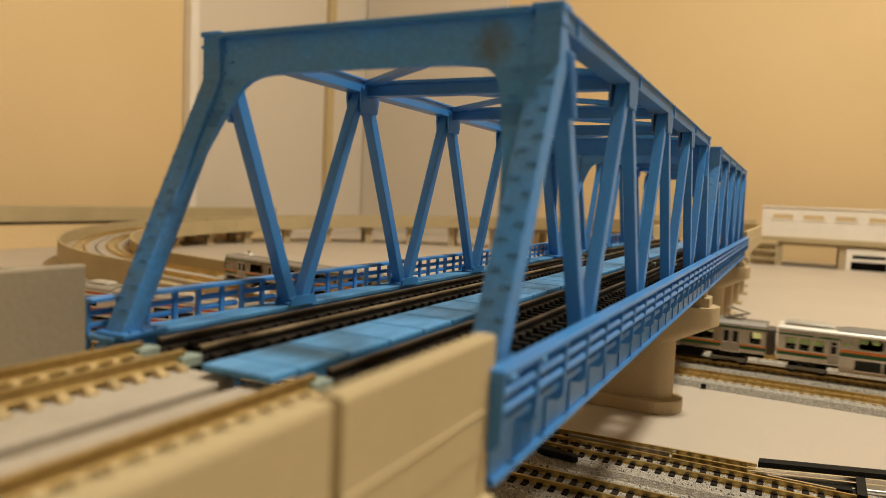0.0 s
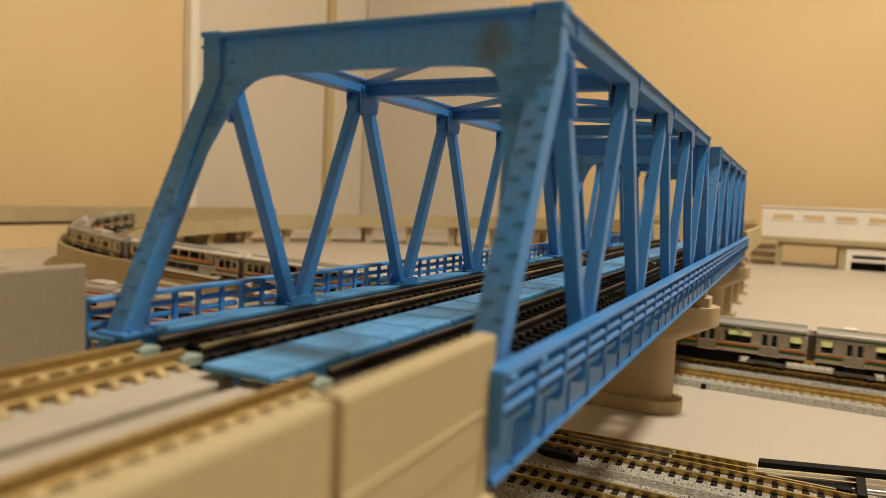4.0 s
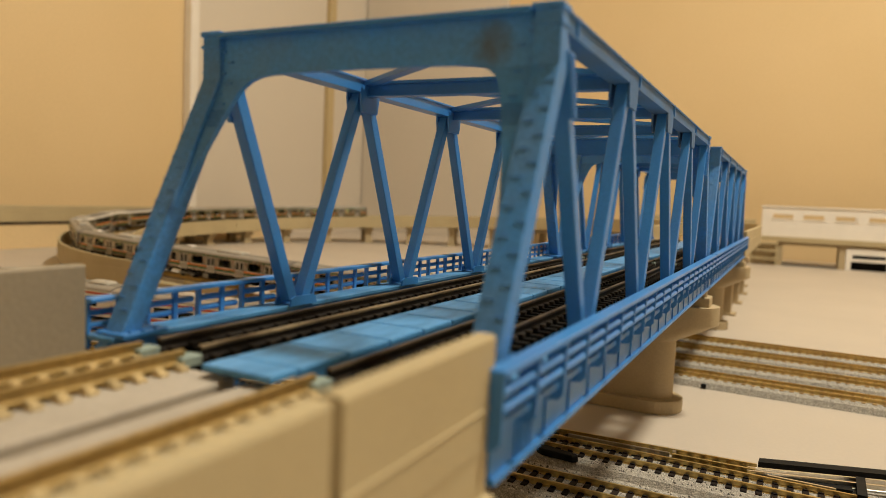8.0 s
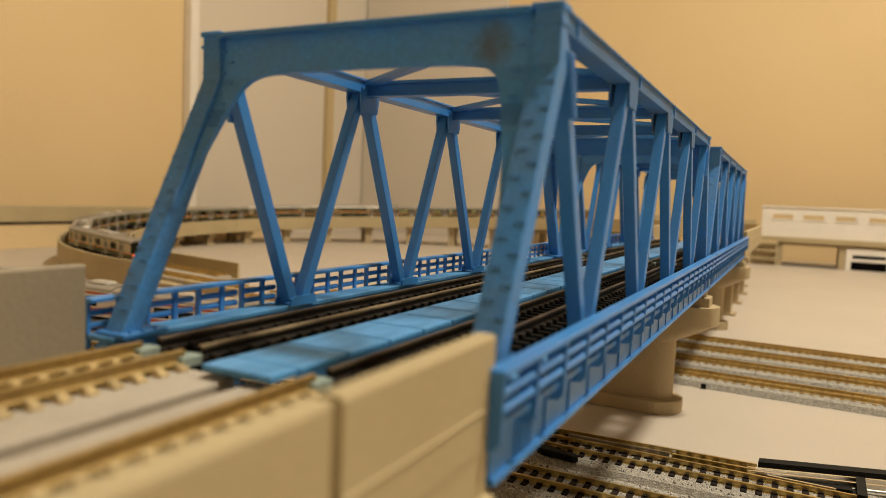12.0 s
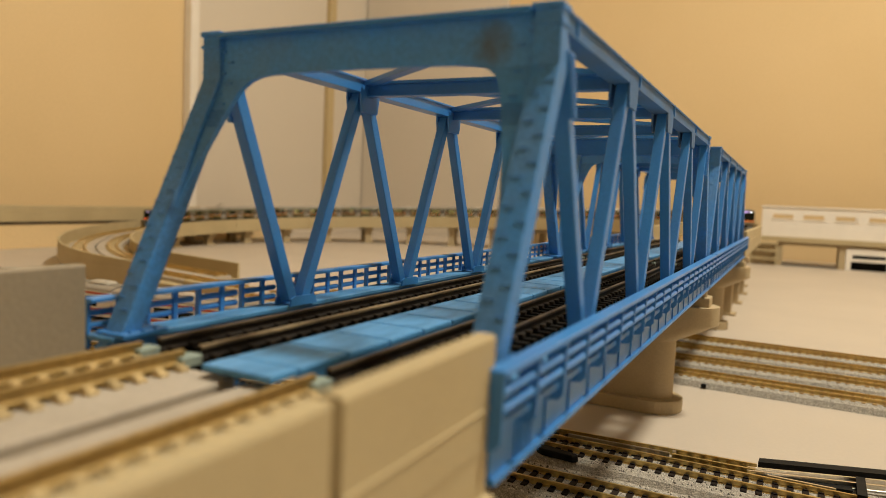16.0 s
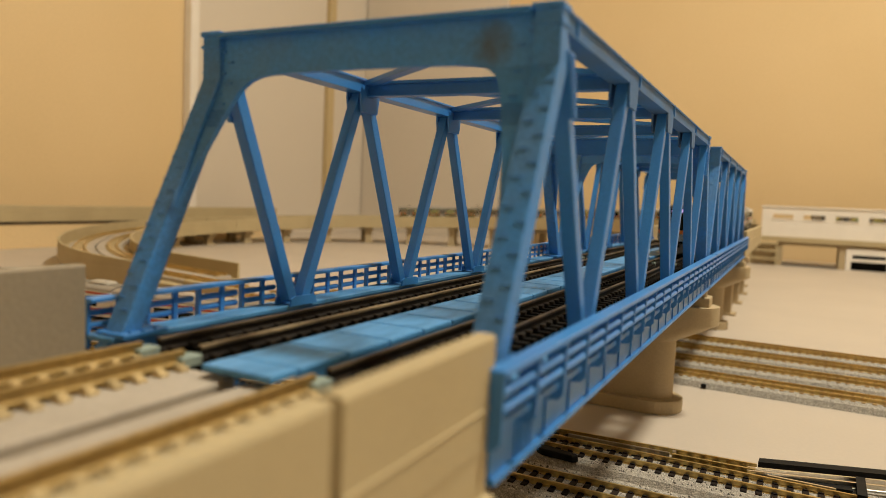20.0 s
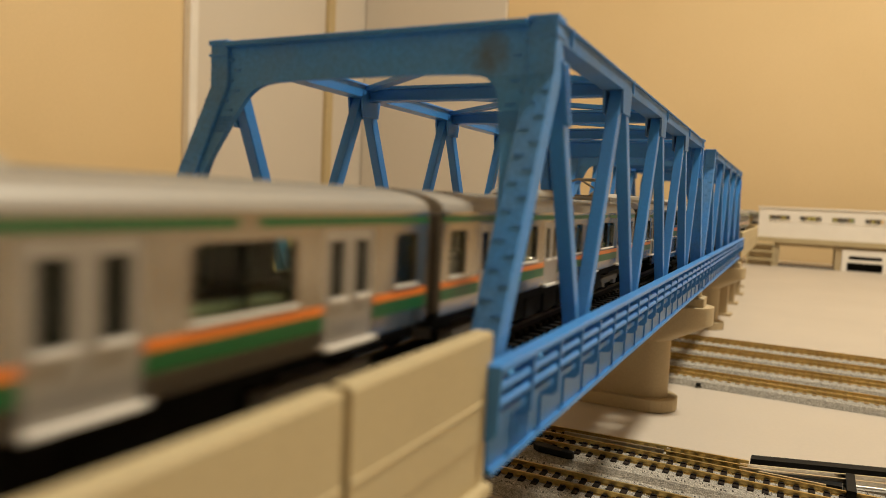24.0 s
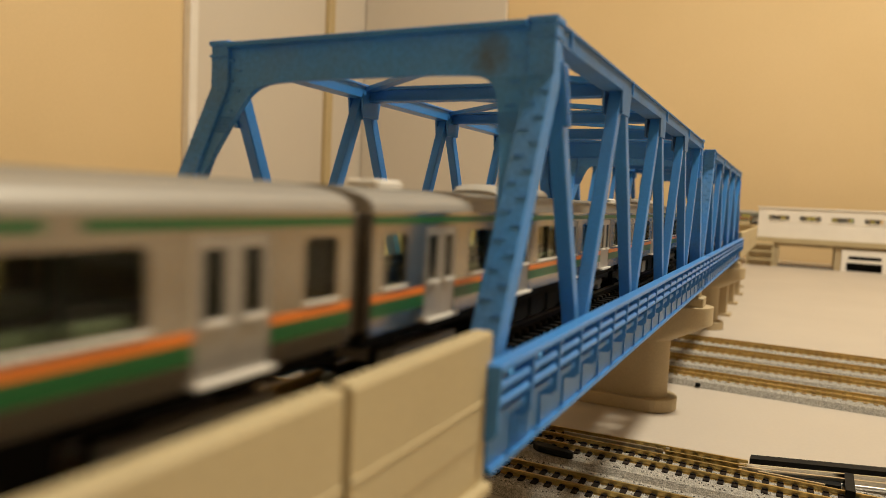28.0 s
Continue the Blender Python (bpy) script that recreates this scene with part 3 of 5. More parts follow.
def portal_flange(e):
    y0, y1 = sorted((pick(20.9, e), pick(26.5, e)))
    b = Build().box(-TX + 2.3, TX - 2.3, y0, y1, TOP - 1.1, TOP - 0.2, 0.1)
    y0, y1 = sorted((pick(24.0, e), pick(25.0, e)))
    return b.box(-TX + 2.6, TX - 2.6, y0, y1, 47.5, TOP - 0.9)


def rivet_plate(x0, e, s):
    g = [(pick(25.4, e), 48.8), (pick(28.7, e), 48.8), (pick(31.9, e), 39.2), (pick(29.5, e), 39.2)]
    xs = sorted((x0 + s * 1.6, x0 + s * 2.5))
    b = Build().prism(g, xs[0], xs[1], "x")
    return b


def girder_plate(e, s):
    xg = sorted((s * (GX + 2.19), s * (GX + 2.5)))
    return Build().box(*xg, *sorted((pick(10.4, e), pick(15.4, e))), -8.2, -4.2)


def rivets(x0, e, s):
    """Rivet heads: a field on the haunch and a row down the outer side of the post."""
    b = Build()
    xc = x0 - s * 3.85
    for i in range(6):
        for j in range(5):
            x, z = xc + (i - 2.5) * 0.62, 38.7 + (j - 2) * 0.68
            y = face_y(z) + 0.95
            b.box(x - 0.16, x + 0.16, *sorted((pick(y - 0.34, e), pick(y + 0.3, e))), z - 0.16, z + 0.16)
    for j in range(6):
        x, z = x0 - s * (2.35 if j % 2 else 4.3), 41.5 + j * 2.0
        y = face_y(z) + (0.95 if z < 46 else 0.9)
        b.box(x - 0.7, x + 0.7, *sorted((pick(y - 0.5, e), pick(y + 0.3, e))), z - 0.16, z + 0.16)
    for j in range(12):
        for i in range(2):
            z = 39.5 + j * 0.78
            y = pick(26.4 + (48.5 - z) * 0.38 + i * 1.3, e)
            xr = sorted((x0 + s * 2.5, x0 + s * 2.75))
            b.box(xr[0], xr[1], y - 0.25, y + 0.25, z - 0.25, z + 0.25)
    for j in range(7):
        for i in range(4):
            y, z = pick(11.2 + i * 1.1, e), -7.8 + j * 0.55
            xr = sorted((s * (GX + 2.5), s * (GX + 2.72)))
            b.box(xr[0], xr[1], y - 0.17, y + 0.17, z - 0.17, z + 0.17)
    for j in range(5):
        for i in range(3):
            y, z = pick(5.4 + i * 0.95 + j * 0.44, e), 1.6 + j * 1.0
            xr = sorted((x0 + s * 2.2, x0 + s * 2.42))
            b.box(xr[0], xr[1], y - 0.2, y + 0.2, z - 0.2, z + 0.2)
    return b


bridge = make_bridge()
bridge_far = copy_thing(bridge, mm_pose(0, SPAN + 2.0, LIFT))


# ---------------------------------------------------------------- viaducts
PARAPET = [(35.0, -3.0), (37.5, -3.0), (37.5, 1.6), (37.75, 1.8), (37.5, 2.1), (37.5, 9.9), (37.2, 10.3), (35.2, 10.3), (34.9, 9.9), (34.9, -3.0)]


BLANK = [(35.0, -3.0), (37.5, -3.0), (37.5, 12.1), (37.2, 12.5), (35.2, 12.5), (34.9, 12.1), (34.9, -3.0)]


def near_viaduct(y0, y1, group, detail=True):
    """A double-track viaduct section along the bridge's line, from y0 up to y1."""
    t = thing("viaduct_section", (0, y0, LIFT), "beige plastic double-track viaduct section with plain parapets", "model viaduct", group)
    ln = y1 - y0
    part("deck", Build().box(-37.3, 37.3, 0.1, ln - 0.1, -12.0, -4.2).box(-33, 33, 0.1, ln - 0.1, -19.0, -12.0), CONCRETE, t)
    for s in (-1, 1):
        x0, x1 = sorted((s * 1.7, s * 27.0))
        part("track_slab", Build().box(x0, x1, 0.1, ln - 0.1, -4.1, -0.9, 0.2), SLAB, t, "pale pinkish-grey track slab")
        n = max(1, round(ln / 29.4))
        for k in range(n):
            a = k * ln / n + 0.6 - (1.5 if 0 < k else 0.0)
            b = (k + 1) * ln / n - (2.1 if k < n - 1 else -0.7)
            prof = [(s * x, z) for x, z in PARAPET] if s > 0 else [(-x, z) for x, z in BLANK]
            spots = [(0, a, 0, math.pi / 2), (0, b, 0, math.pi / 2)]
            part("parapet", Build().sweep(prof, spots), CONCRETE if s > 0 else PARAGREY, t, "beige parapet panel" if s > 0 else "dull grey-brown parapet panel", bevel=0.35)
        # grey inner face and floor strip added to darken what the cars mirror
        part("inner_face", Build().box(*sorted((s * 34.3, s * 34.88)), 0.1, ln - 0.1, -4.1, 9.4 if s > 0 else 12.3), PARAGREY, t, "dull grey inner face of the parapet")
        part("side_gutter", Build().box(*sorted((s * 27.2, s * 34.28)), 0.1, ln - 0.1, -4.15, -3.6), PARAGREY, t, "grey strip added beside the track")
        part("base_lip", Build().box(*sorted((s * 36.0, s * 38.6)), 0.1, ln - 0.1, -9.7, -8.5, 0.2), CONCRETE, t)
        part("kerb", Build().box(*sorted((s * 34.9, s * 37.35)), 0.1, ln - 0.1, -4.15, -3.05), CONCRETE, t)
    tie = Build().box(-7.0, 7.0, -0.85, 0.85, -0.95, -0.25, 0.2)
    for x in (-4.5, 4.5):
        tie.box(x - 1.6, x + 1.6, -0.65, 0.65, -0.3, 0.1)
    me = tie.mesh("sleeper", TIE_TAN)
    rest = Build()
    for c in (-16.5, 16.5):
        n = int(ln / 3.6)
        for k in range(n):
            y = (k + 0.5) * ln / n
            if detail:
                part("sleeper", me, TIE_TAN, t, at=mm_pose(c, y, 0))
            else:
                rest.box(c - 7, c + 7, y - 0.85, y + 0.85, -0.95, -0.25)
        for off in (-4.5, 4.5):
            part("rail", rail_mesh("rail", [(c, 0, 1.8, math.pi / 2), (c, ln, 1.8, math.pi / 2)], off, RAIL_BROWN), RAIL_BROWN, t)
    if rest.v:
        part("sleeper_row", rest, TIE_TAN, t)["kind"] = "stuff"
    return t


for i, (a, b) in enumerate(((-150.5, -3.2), (-305.0, -150.5), (-605.0, -305.0), (-905.0, -605.0), (-1190.0, -905.0))):
    near_viaduct(a, b, "viaduct sections before the bridge", i < 1)


def make_pier(x, y, top, wide=42.0, col=24.5, rz=0.0):
    """A hammerhead pier from the table up to `top` mm."""
    t = thing("bridge_pier", (x, y, 0), "beige plastic hammerhead pier standing on the white table", "model pier", "piers")
    t.matrix_basis = mm_pose(x, y, 0, rz)

    def stadium(hw, hd, n=14):
        pts = []
        for sgn, a0 in ((1, -math.pi / 2), (-1, math.pi / 2)):
            for i in range(n + 1):
                a = a0 + math.pi * i / n
                pts.append((sgn * (hw - hd) + hd * math.cos(a), hd * math.sin(a)))
        return pts

    part("base", Build().prism(stadium(col + 4.5, 13.0), 0, 6.0, "z"), PIER, t, bevel=0.5)
    part("column", Build().prism(stadium(col, 9.0), 6.0, top - 17, "z"), PIER, t, smooth=True)
    ring0, ring1 = stadium(col, 9.0), stadium(wide, 11.0)
    b = Build()
    n = len(ring0)
    v = [(a, c, top - 17) for a, c in ring0] + [(a, c, top - 8) for a, c in ring1] + [(a, c, top) for a, c in ring1]
    f = [tuple(range(n - 1, -1, -1)), tuple(range(2 * n, 3 * n))]
    for k in (0, n):
        f += [(k + i, k + (i + 1) % n, k + n + (i + 1) % n, k + n + i) for i in range(n)]
    part("cap", b.add(v, f), PIER, t, smooth=True)
    for s in (-1, 1):
        part("bearing_block", Build().box(s * 34 - 4, s * 34 + 4, -6, 6, top, top + 4.2, 0.4).rod((s * 34, 0, top + 4.2), (s * 34, 0, top + 7.9), 2.4, 12), PIER, t)
    return t


for y in (249.0, 499.0):
    make_pier(0, y, LIFT - 16.9)
make_pier(0, -15.0, LIFT - 24.5, 43.0)
for y in (-155, -305, -455, -605, -755, -905, -1050):
    make_pier(0, y, LIFT - 24.5)


def spots_between(a, b, step=14.0, drop=0.0):
    """Middle of the double-track deck, which lies to the right of the train's track."""
    n = max(2, int((b - a) / step) + 1)
    out = []
    for i in range(n):
        x, y, z, h = along(a + (b - a) * i / (n - 1))
        out.append((x + 16.5 * math.sin(h), y - 16.5 * math.cos(h), z - 1.8 + drop, h))
    return out


def loop_section(a, b):
    t = thing("viaduct_section", (0, 0, 0), "beige plastic curved double-track viaduct section on piers", "model viaduct", "viaduct sections of the loop")
    sp = spots_between(a + 0.3, b - 0.3)
    low = sp[0][2] < 12
    base = -11.0 if not low else -9.0
    part("deck", Build().sweep([(-37.4, -4.2), (-37.4, -10), (-33, base), (33, base), (37.4, -10), (37.4, -4.2)], sp), CONCRETE, t)
    for s in (-1, 1):
        way = sp if s > 0 or a > 460 else spots_between(504, b - 0.3)
        part("parapet", Build().sweep([(s * x, z if z > 0 else z - 1.3) for x, z in PARAPET], way), CONCRETE, t, "beige parapet")
        if a < 460:
            part("skirt", Build().sweep([(s * 36.4, -15.0), (s * 37.45, -15.0), (s * 37.45, -4.4), (s * 36.4, -4.4)], way), CONCRETE, t, "beige skirt down towards the table")
        part("track_slab", Build().sweep([(s * 1, -4.1), (s * 27, -4.1), (s * 27, -0.9), (s * 1, -0.9)], sp), SLAB, t)
    ties = Build()
    tot = b - a
    n = int(tot / 7)
    for i in range(n):
        x, y, z, h = spots_between(a + (i + 0.5) * tot / n, a + (i + 0.5) * tot / n + 0.01)[0]
        for c in (-16.5, 16.5):
            px, py = x + c * math.sin(h), y - c * math.cos(h)
            ties.beam((px - 7 * math.sin(h), py + 7 * math.cos(h), z - 0.5), (px + 7 * math.sin(h), py - 7 * math.cos(h), z - 0.5), 2.2, 0.8)
    part("sleeper_row", ties, TIE_TAN, t)["kind"] = "stuff"
    for c in (-16.5, 16.5):
        for off in (-4.5, 4.5):
            part("rail", rail_mesh("rail", [(x, y, z + 1.8, h) for x, y, z, h in sp], c + off, RAIL), RAIL, t)
    return t


def leg_frame(s):
    """A two-legged trestle under the loop."""
    x, y, z, h = spots_between(s, s + 0.01)[0]
    top = z - 11.2
    if top < 8:
        return
    t = thing("trestle_pier", (x, y, 0), "beige two-legged trestle pier under the viaduct", "model pier", "trestle piers")
    t.matrix_basis = mm_pose(x, y, 0, math.degrees(h))
    for s2 in (-1, 1):
        part("leg", Build().box(-6, 6, s2 * 20 - 5, s2 * 20 + 5, 2.0, top - 6), PIER, t)
    part("crosshead", Build().box(-7, 7, -30, 30, top - 6, top), PIER, t)
    part("footing", Build().box(-9, 9, -29, 29, 0, 2.0), PIER, t)


cuts = [455 + i * 169.92 for i in range(14)]
for a, b in zip(cuts, cuts[1:]):
    loop_section(a, b)
for s in range(470, 2657, 88):
    leg_frame(s)


def side_viaduct(name, p, q, z, label, half=39.0):
    """A straight level viaduct from p to q with its deck at z over the walkway level."""
    t = thing("viaduct_section", (p[0], p[1], 0), label, "model viaduct", "side viaducts")
    t.matrix_basis = mm_pose(p[0], p[1], 0, math.degrees(math.atan2(q[1] - p[1], q[0] - p[0])))
    ln = math.hypot(q[0] - p[0], q[1] - p[1])
    sp = [(0, 0, z + LIFT, 0), (ln, 0, z + LIFT, 0)]
    part("deck", Build().sweep([(-half, -4.2), (-half, -10), (half, -10), (half, -4.2)], sp), CONCRETE, t)
    for s in (-1, 1):
        part("parapet", Build().sweep([(s * (x - 37.8 + half), v if v > 0 else v - 1.3) for x, v in PARAPET], sp), CONCRETE, t)
    if half < 20:
        # board in the wall's colour, added where the wall shows below the deck
        part("side_board", Build().sweep([(half - 1, -65.9 - z), (half - 0.2, -65.9 - z), (half - 0.2, -14.2), (half - 1, -14.2)], sp), WALL_TAN, t, "tan board below the deck")
        # dark strip added for the shadow line under the deck
        part("edge_beam", Build().sweep([(half - 2, -14.0), (half + 0.6, -14.0), (half + 0.6, -10.2), (half - 2, -10.2)], sp), RAIL_DIM, t, "dark brown strip for the shadow line under the deck")
    for k in range(int(ln / 180) + 1):
        x = min(20 + k * 180, ln - 20)
        part("pier", Build().box(x - 7, x + 7, -half * 0.7, half * 0.7, 0, z + LIFT - 10.1), PIER, t)
    return t


side_viaduct("side", (-855, 250), (-855, 1000), -20, "beige level viaduct beside the tan wall", 16.0)

# ---------------------------------------------------------------- tracks on the table
for y, lab in ((312, "ochre-railed track with grey ballast beside open table"), (350, "ochre-railed track with grey ballast that carries the train"),
               (387, "ochre-railed track with grey ballast beside its neighbours"), (421, "ochre-railed track with grey ballast at the edge of a group")):
    x0, x1 = 1250.0, -335.0 if y < 400 else -300.0
    y0, y1 = y - (x0 - 73) * 0.0297, y + (73 - x1) * 0.0297
    ground_track((x0, y0), (x1, y1), TIE_OCHRE, RAIL, lab, near=(x0 - 110, 0), count=60)


tb = thing("feeder_socket", (33.0, 296.6, 0), "small black feeder socket in the ballast", "socket")
part("socket", Build().box(-1.2, 1.2, 0, 1.6, 0.6, 2.6, 0.2), BLACKP, tb)


def ramp_bed():
    """The climb from the table up to the loop."""
    t = thing("ramp_track", (0, 0, 0), "single track on a low beige ramp that climbs to the loop", "model track")
    sp = []
    for i in range(12):
        s = 396.5 + (455 - 396.5) * i / 11
        sp.append(along(s))
    part("ramp", Build().sweep([(-12, -2.2), (12, -2.2), (12, -12), (-12, -12)], sp), CONCRETE, t)
    for off in (-4.5, 4.5):
        part("rail", rail_mesh("rail", sp, off, RAIL), RAIL, t)


ramp_bed()

ground_track((1250, 128.0), (-500, 134.5), TIE_BROWN, RAIL, "brown-railed track with grey grained ballast under the bridge", near=(1180, 0), count=110)
ground_track((1250, 155.0), (-500, 171.0), TIE_BROWN, RAIL, "brown-railed track with grey grained ballast beside a turnout", near=(1180, 0), count=110)


def turnout():
    ox, oy = -30.0, 171.0
    t = thing("turnout", (ox, oy, 0), "turnout with polished silver rails and a black plastic side box", "model turnout")
    poly = lambda pts, z0, z1: Build().prism([(x - ox, y - oy) for x, y in pts], z0, z1, "z")

    def bar(name, a, b, material, label="", top=5.3):
        h = math.atan2(b[1] - a[1], b[0] - a[0])
        part(name, rail_mesh(name, [(a[0] - ox, a[1] - oy, top, h), (b[0] - ox, b[1] - oy, top, h)], 0, material), material, t, label)

    part("roadbed", poly([(-40, 170), (62, 170), (200, 208), (200, 226), (140, 206), (62, 184), (-40, 180)], 0.1, 3.2), BALLAST, t)
    part("side_box", poly([(63.0, 180.6), (190, 219.5), (190, 225.3), (63.2, 185.2)], 0.1, 6.3), BLACKP, t, "long black plastic motor box")
    bar("outer_rail", (-40, 177.4), (62.6, 181.2), RAIL, "brass outer rail")
    bar("blade_rail", (-2, 174.0), (34.6, 174.9), RAIL_SILVER, "polished silver blade", 5.5)
    bar("closure_rail", (35.4, 175.0), (62.4, 175.6), RAIL)
    bar("frog_rail", (60, 176.0), (190, 216.5), RAIL_SILVER, "polished silver rail", 5.5)
    bar("frog_rail", (60, 172.6), (190, 206.5), RAIL_SILVER, "polished silver rail", 5.5)
    bar("guard_rail", (66, 171.8), (86, 171.6), RAIL_SILVER, "", 5.5)
    part("frog_plate", poly([(64, 172.6), (91, 176.0), (91, 180.4), (64, 173.8)], 3.25, 4.3), BLACKP, t, "black frog plate")
    part("tie_bar", poly([(91.6, 168.5), (94.4, 168.5), (95.0, 186), (92.4, 186)], 3.3, 6.0), BLACKP, t, "black tie bar")
    part("blade_pivot", Build().rod((36.0 - ox, 176.4 - oy, 3.2), (36.0 - ox, 176.4 - oy, 5.9), 0.7, 10), RAIL_SILVER, t)
    part("point_lever", Build().prism([(21.5, -14.6), (22.4, -16.6), (24.6, -18.2), (36, -19.4), (37.4, -18.6), (37.6, -17.2), (36.6, -16.4), (25.6, -13.4), (23, -13.2)], 3.2, 5.6, "z"), BLACKP, t, "black point lever", bevel=0.4)
    me = Build().box(-1.0, 1.0, -4.6, 7.8, 2.8, 3.7, 0.2).mesh("sleeper", TIE_BLACK)
    for k in range(22):
        part("sleeper", me, TIE_BLACK, t, at=mm_pose(-34 + k * 4.4 - ox, 174.5 - oy, 0))


turnout()


# ---------------------------------------------------------------- station
def make_station():
    y0, zt = 1265.0, LIFT - 16.0
    t = thing("station_building", (20, y0, 0), "white plastic station building raised on beige columns", "model station")
    b = Build()
    holes = [(16 + k * 48.5, 49 + k * 48.5, zt + 31, zt + 39) for k in range(8)]
    b.wall(0, 420, zt, zt + 51, holes, 0, 3.0, -1)
    front = Build()
    front.add([(y, x, z) for x, y, z in b.v], [tuple(reversed(f)) for f in b.f])
    part("front_wall", front, WHITEP, t, "white wall with a row of window openings")
    back = Build()
    back.add([(y, x + 62, z) for x, y, z in b.v], [tuple(reversed(f)) for f in b.f])
    part("back_wall", back, WHITEP, t)
    part("roof_edge", Build().box(-2, 422, -2, 8, zt + 51, zt + 53, 0.4), WHITEP, t)
    part("platform_deck", Build().box(-12, 430, -4, 70, zt - 8, zt - 0.1), CONCRETE, t)
    part("end_wall", Build().box(0, 3, 3.2, 61.8, zt, zt + 3.5), WHITEP, t)
    for k in range(8):
        part("sill", Build().box(14 + k * 48.5, 51 + k * 48.5, -1.2, 0, zt + 29.4, zt + 30.6), WHITEP, t)
    part("track_deck", Build().box(-12, 430, 18, 56, zt + 0.1, LIFT - 2.4), CONCRETE, t)
    for x in (-4.5, 4.5):
        part("rail", Build().box(-12, 430, 37 + x - 0.4, 37 + x + 0.4, LIFT - 2.4, LIFT + 1.8), RAIL, t)
    for x in (31, 127, 205, 300, 400):
        part("column", Build().box(x - 5, x + 5, 2, 14, 0, zt - 8.1), PIER, t)
        part("column", Build().box(x - 5, x + 5, 50, 62, 0, zt - 8.1), PIER, t)
    part("column_beam", Build().box(31, 400, 4, 12, zt - 14, zt - 8.1), PIER, t)
    part("ground_sill", Build().box(36.1, 121.9, 4, 12, 0, 4.5), RUBBER, t, "dark brown sill between columns")
    for x0, x1 in ((132.2, 199.8), (210.2, 294.8)):
        hall = Build().wall(x0, x1, 0, zt - 14, [(x0 + 10, x1 - 10, 20, 26), (x0 + 8, x1 - 8, 0.5, 15)], 0, 2.0, -1)
        f = Build()
        f.add([(y, x, z) for x, y, z in hall.v], [tuple(reversed(k)) for k in hall.f])
        part("lower_facade", f, WHITEP, t, "white lower facade with dark slots")
        # black sheet behind the facade makes its slots dark
        part("hall_inside", Build().box(x0, x1, 20, 22, 0.1, zt - 14.2), BLACKP, t)
    return t


make_station()
side_viaduct("station line", (20 - 12.5, 1302), (-220, 1302), 0, "beige level viaduct that leads to the station")


def steps_hut():
    t = thing("shelf_stand", (5, 1252, 0), "small beige two-shelf stand beside the station", "model stand")
    for z in (9.5, 23.5, 36.5):
        part("shelf", Build().box(0, 44, 0, 10, z, z + 3.2, 0.3), CONCRETE, t)
    for x in (0.5, 40.5):
        for z in (0, 12.7, 26.7):
            part("post", Build().box(x, x + 3, 1, 9, z, z + (9.5 if z < 1 else 10.8 if z < 20 else 9.8)), CONCRETE, t)
    part("back_board", Build().box(3.5, 40.5, 7.5, 8.5, 0, 36.4), PIER, t, "beige back board")


steps_hut()


# ---------------------------------------------------------------- trains
LEN, PITCH, HALF = 132.6, 137.0, 9.85


def body_section(h=22.6, top=25.6, half=HALF):
    """Half outline of the roof from the cant rail over the top."""
    pts = []
    for i in range(17):
        a = math.pi * i / 16
        pts.append((half * math.cos(a), h + (top - h) * math.sin(a) ** 0.7))
    return pts


def roof_part(t, y0, y1, h=22.6, top=25.6, material=None, name="roof"):
    ring = body_section(h, top)
    part(name, Build().prism(ring, y0, y1, "y"), material or ROOFSIL, t, "silver curved roof edge", smooth=True)
    cap = [(x * 0.80, z + 0.2) for x, z in ring[4:-4]] + [(-6, 24.0), (6, 24.0)]
    part("roof_cap", Build().prism(cap, y0 + 0.4, y1 - 0.4, "y"), ROOFM, t, "grey matt roof covering")


def windows_of(t, holes, zlow=0.0):
    """A pane and a dark blind behind each opening of both sides."""
    for s in (-1, 1):
        for a, b, c, d in holes:
            x0, x1 = sorted((s * (HALF - 0.75), s * (HALF - 0.55)))
            part("pane", Build().box(x0, x1, a - 0.1, b + 0.1, c - 0.1, d + 0.1), PALEGLASS, t).visible_shadow = False


def bogie(t, y):
    g = part("bogie", Build().box(-6.6, 6.6, -9.5, 9.5, 2.4, 4.2).box(-7.6, -6.5, -9.5, 9.5, 3.3, 4.5, 0.2).box(6.5, 7.6, -9.5, 9.5, 3.3, 4.5, 0.2).box(-7.5, -6.5, -8.5, -5.5, 1.9, 3.3).box(6.5, 7.5, -8.5, -5.5, 1.9, 3.3).box(-7.5, -6.5, 5.5, 8.5, 1.9, 3.3).box(6.5, 7.5, 5.5, 8.5, 1.9, 3.3).rod((0, 0, 4.2), (0, 0, 6.3), 2, 10), BOGIEG, t,
             "grey bogie frame", at=mm_pose(0, y, 0))
    for yy in (-7, 7):
        w = Build().rod((-5.2, yy, 2.9), (-3.9, yy, 2.9), 2.85, 18).rod((3.9, yy, 2.9), (5.2, yy, 2.9), 2.85, 18).rod((-5.2, yy, 2.9), (5.2, yy, 2.9), 0.6, 8)
        part("wheelset", w, BLACKM, g)
    return g


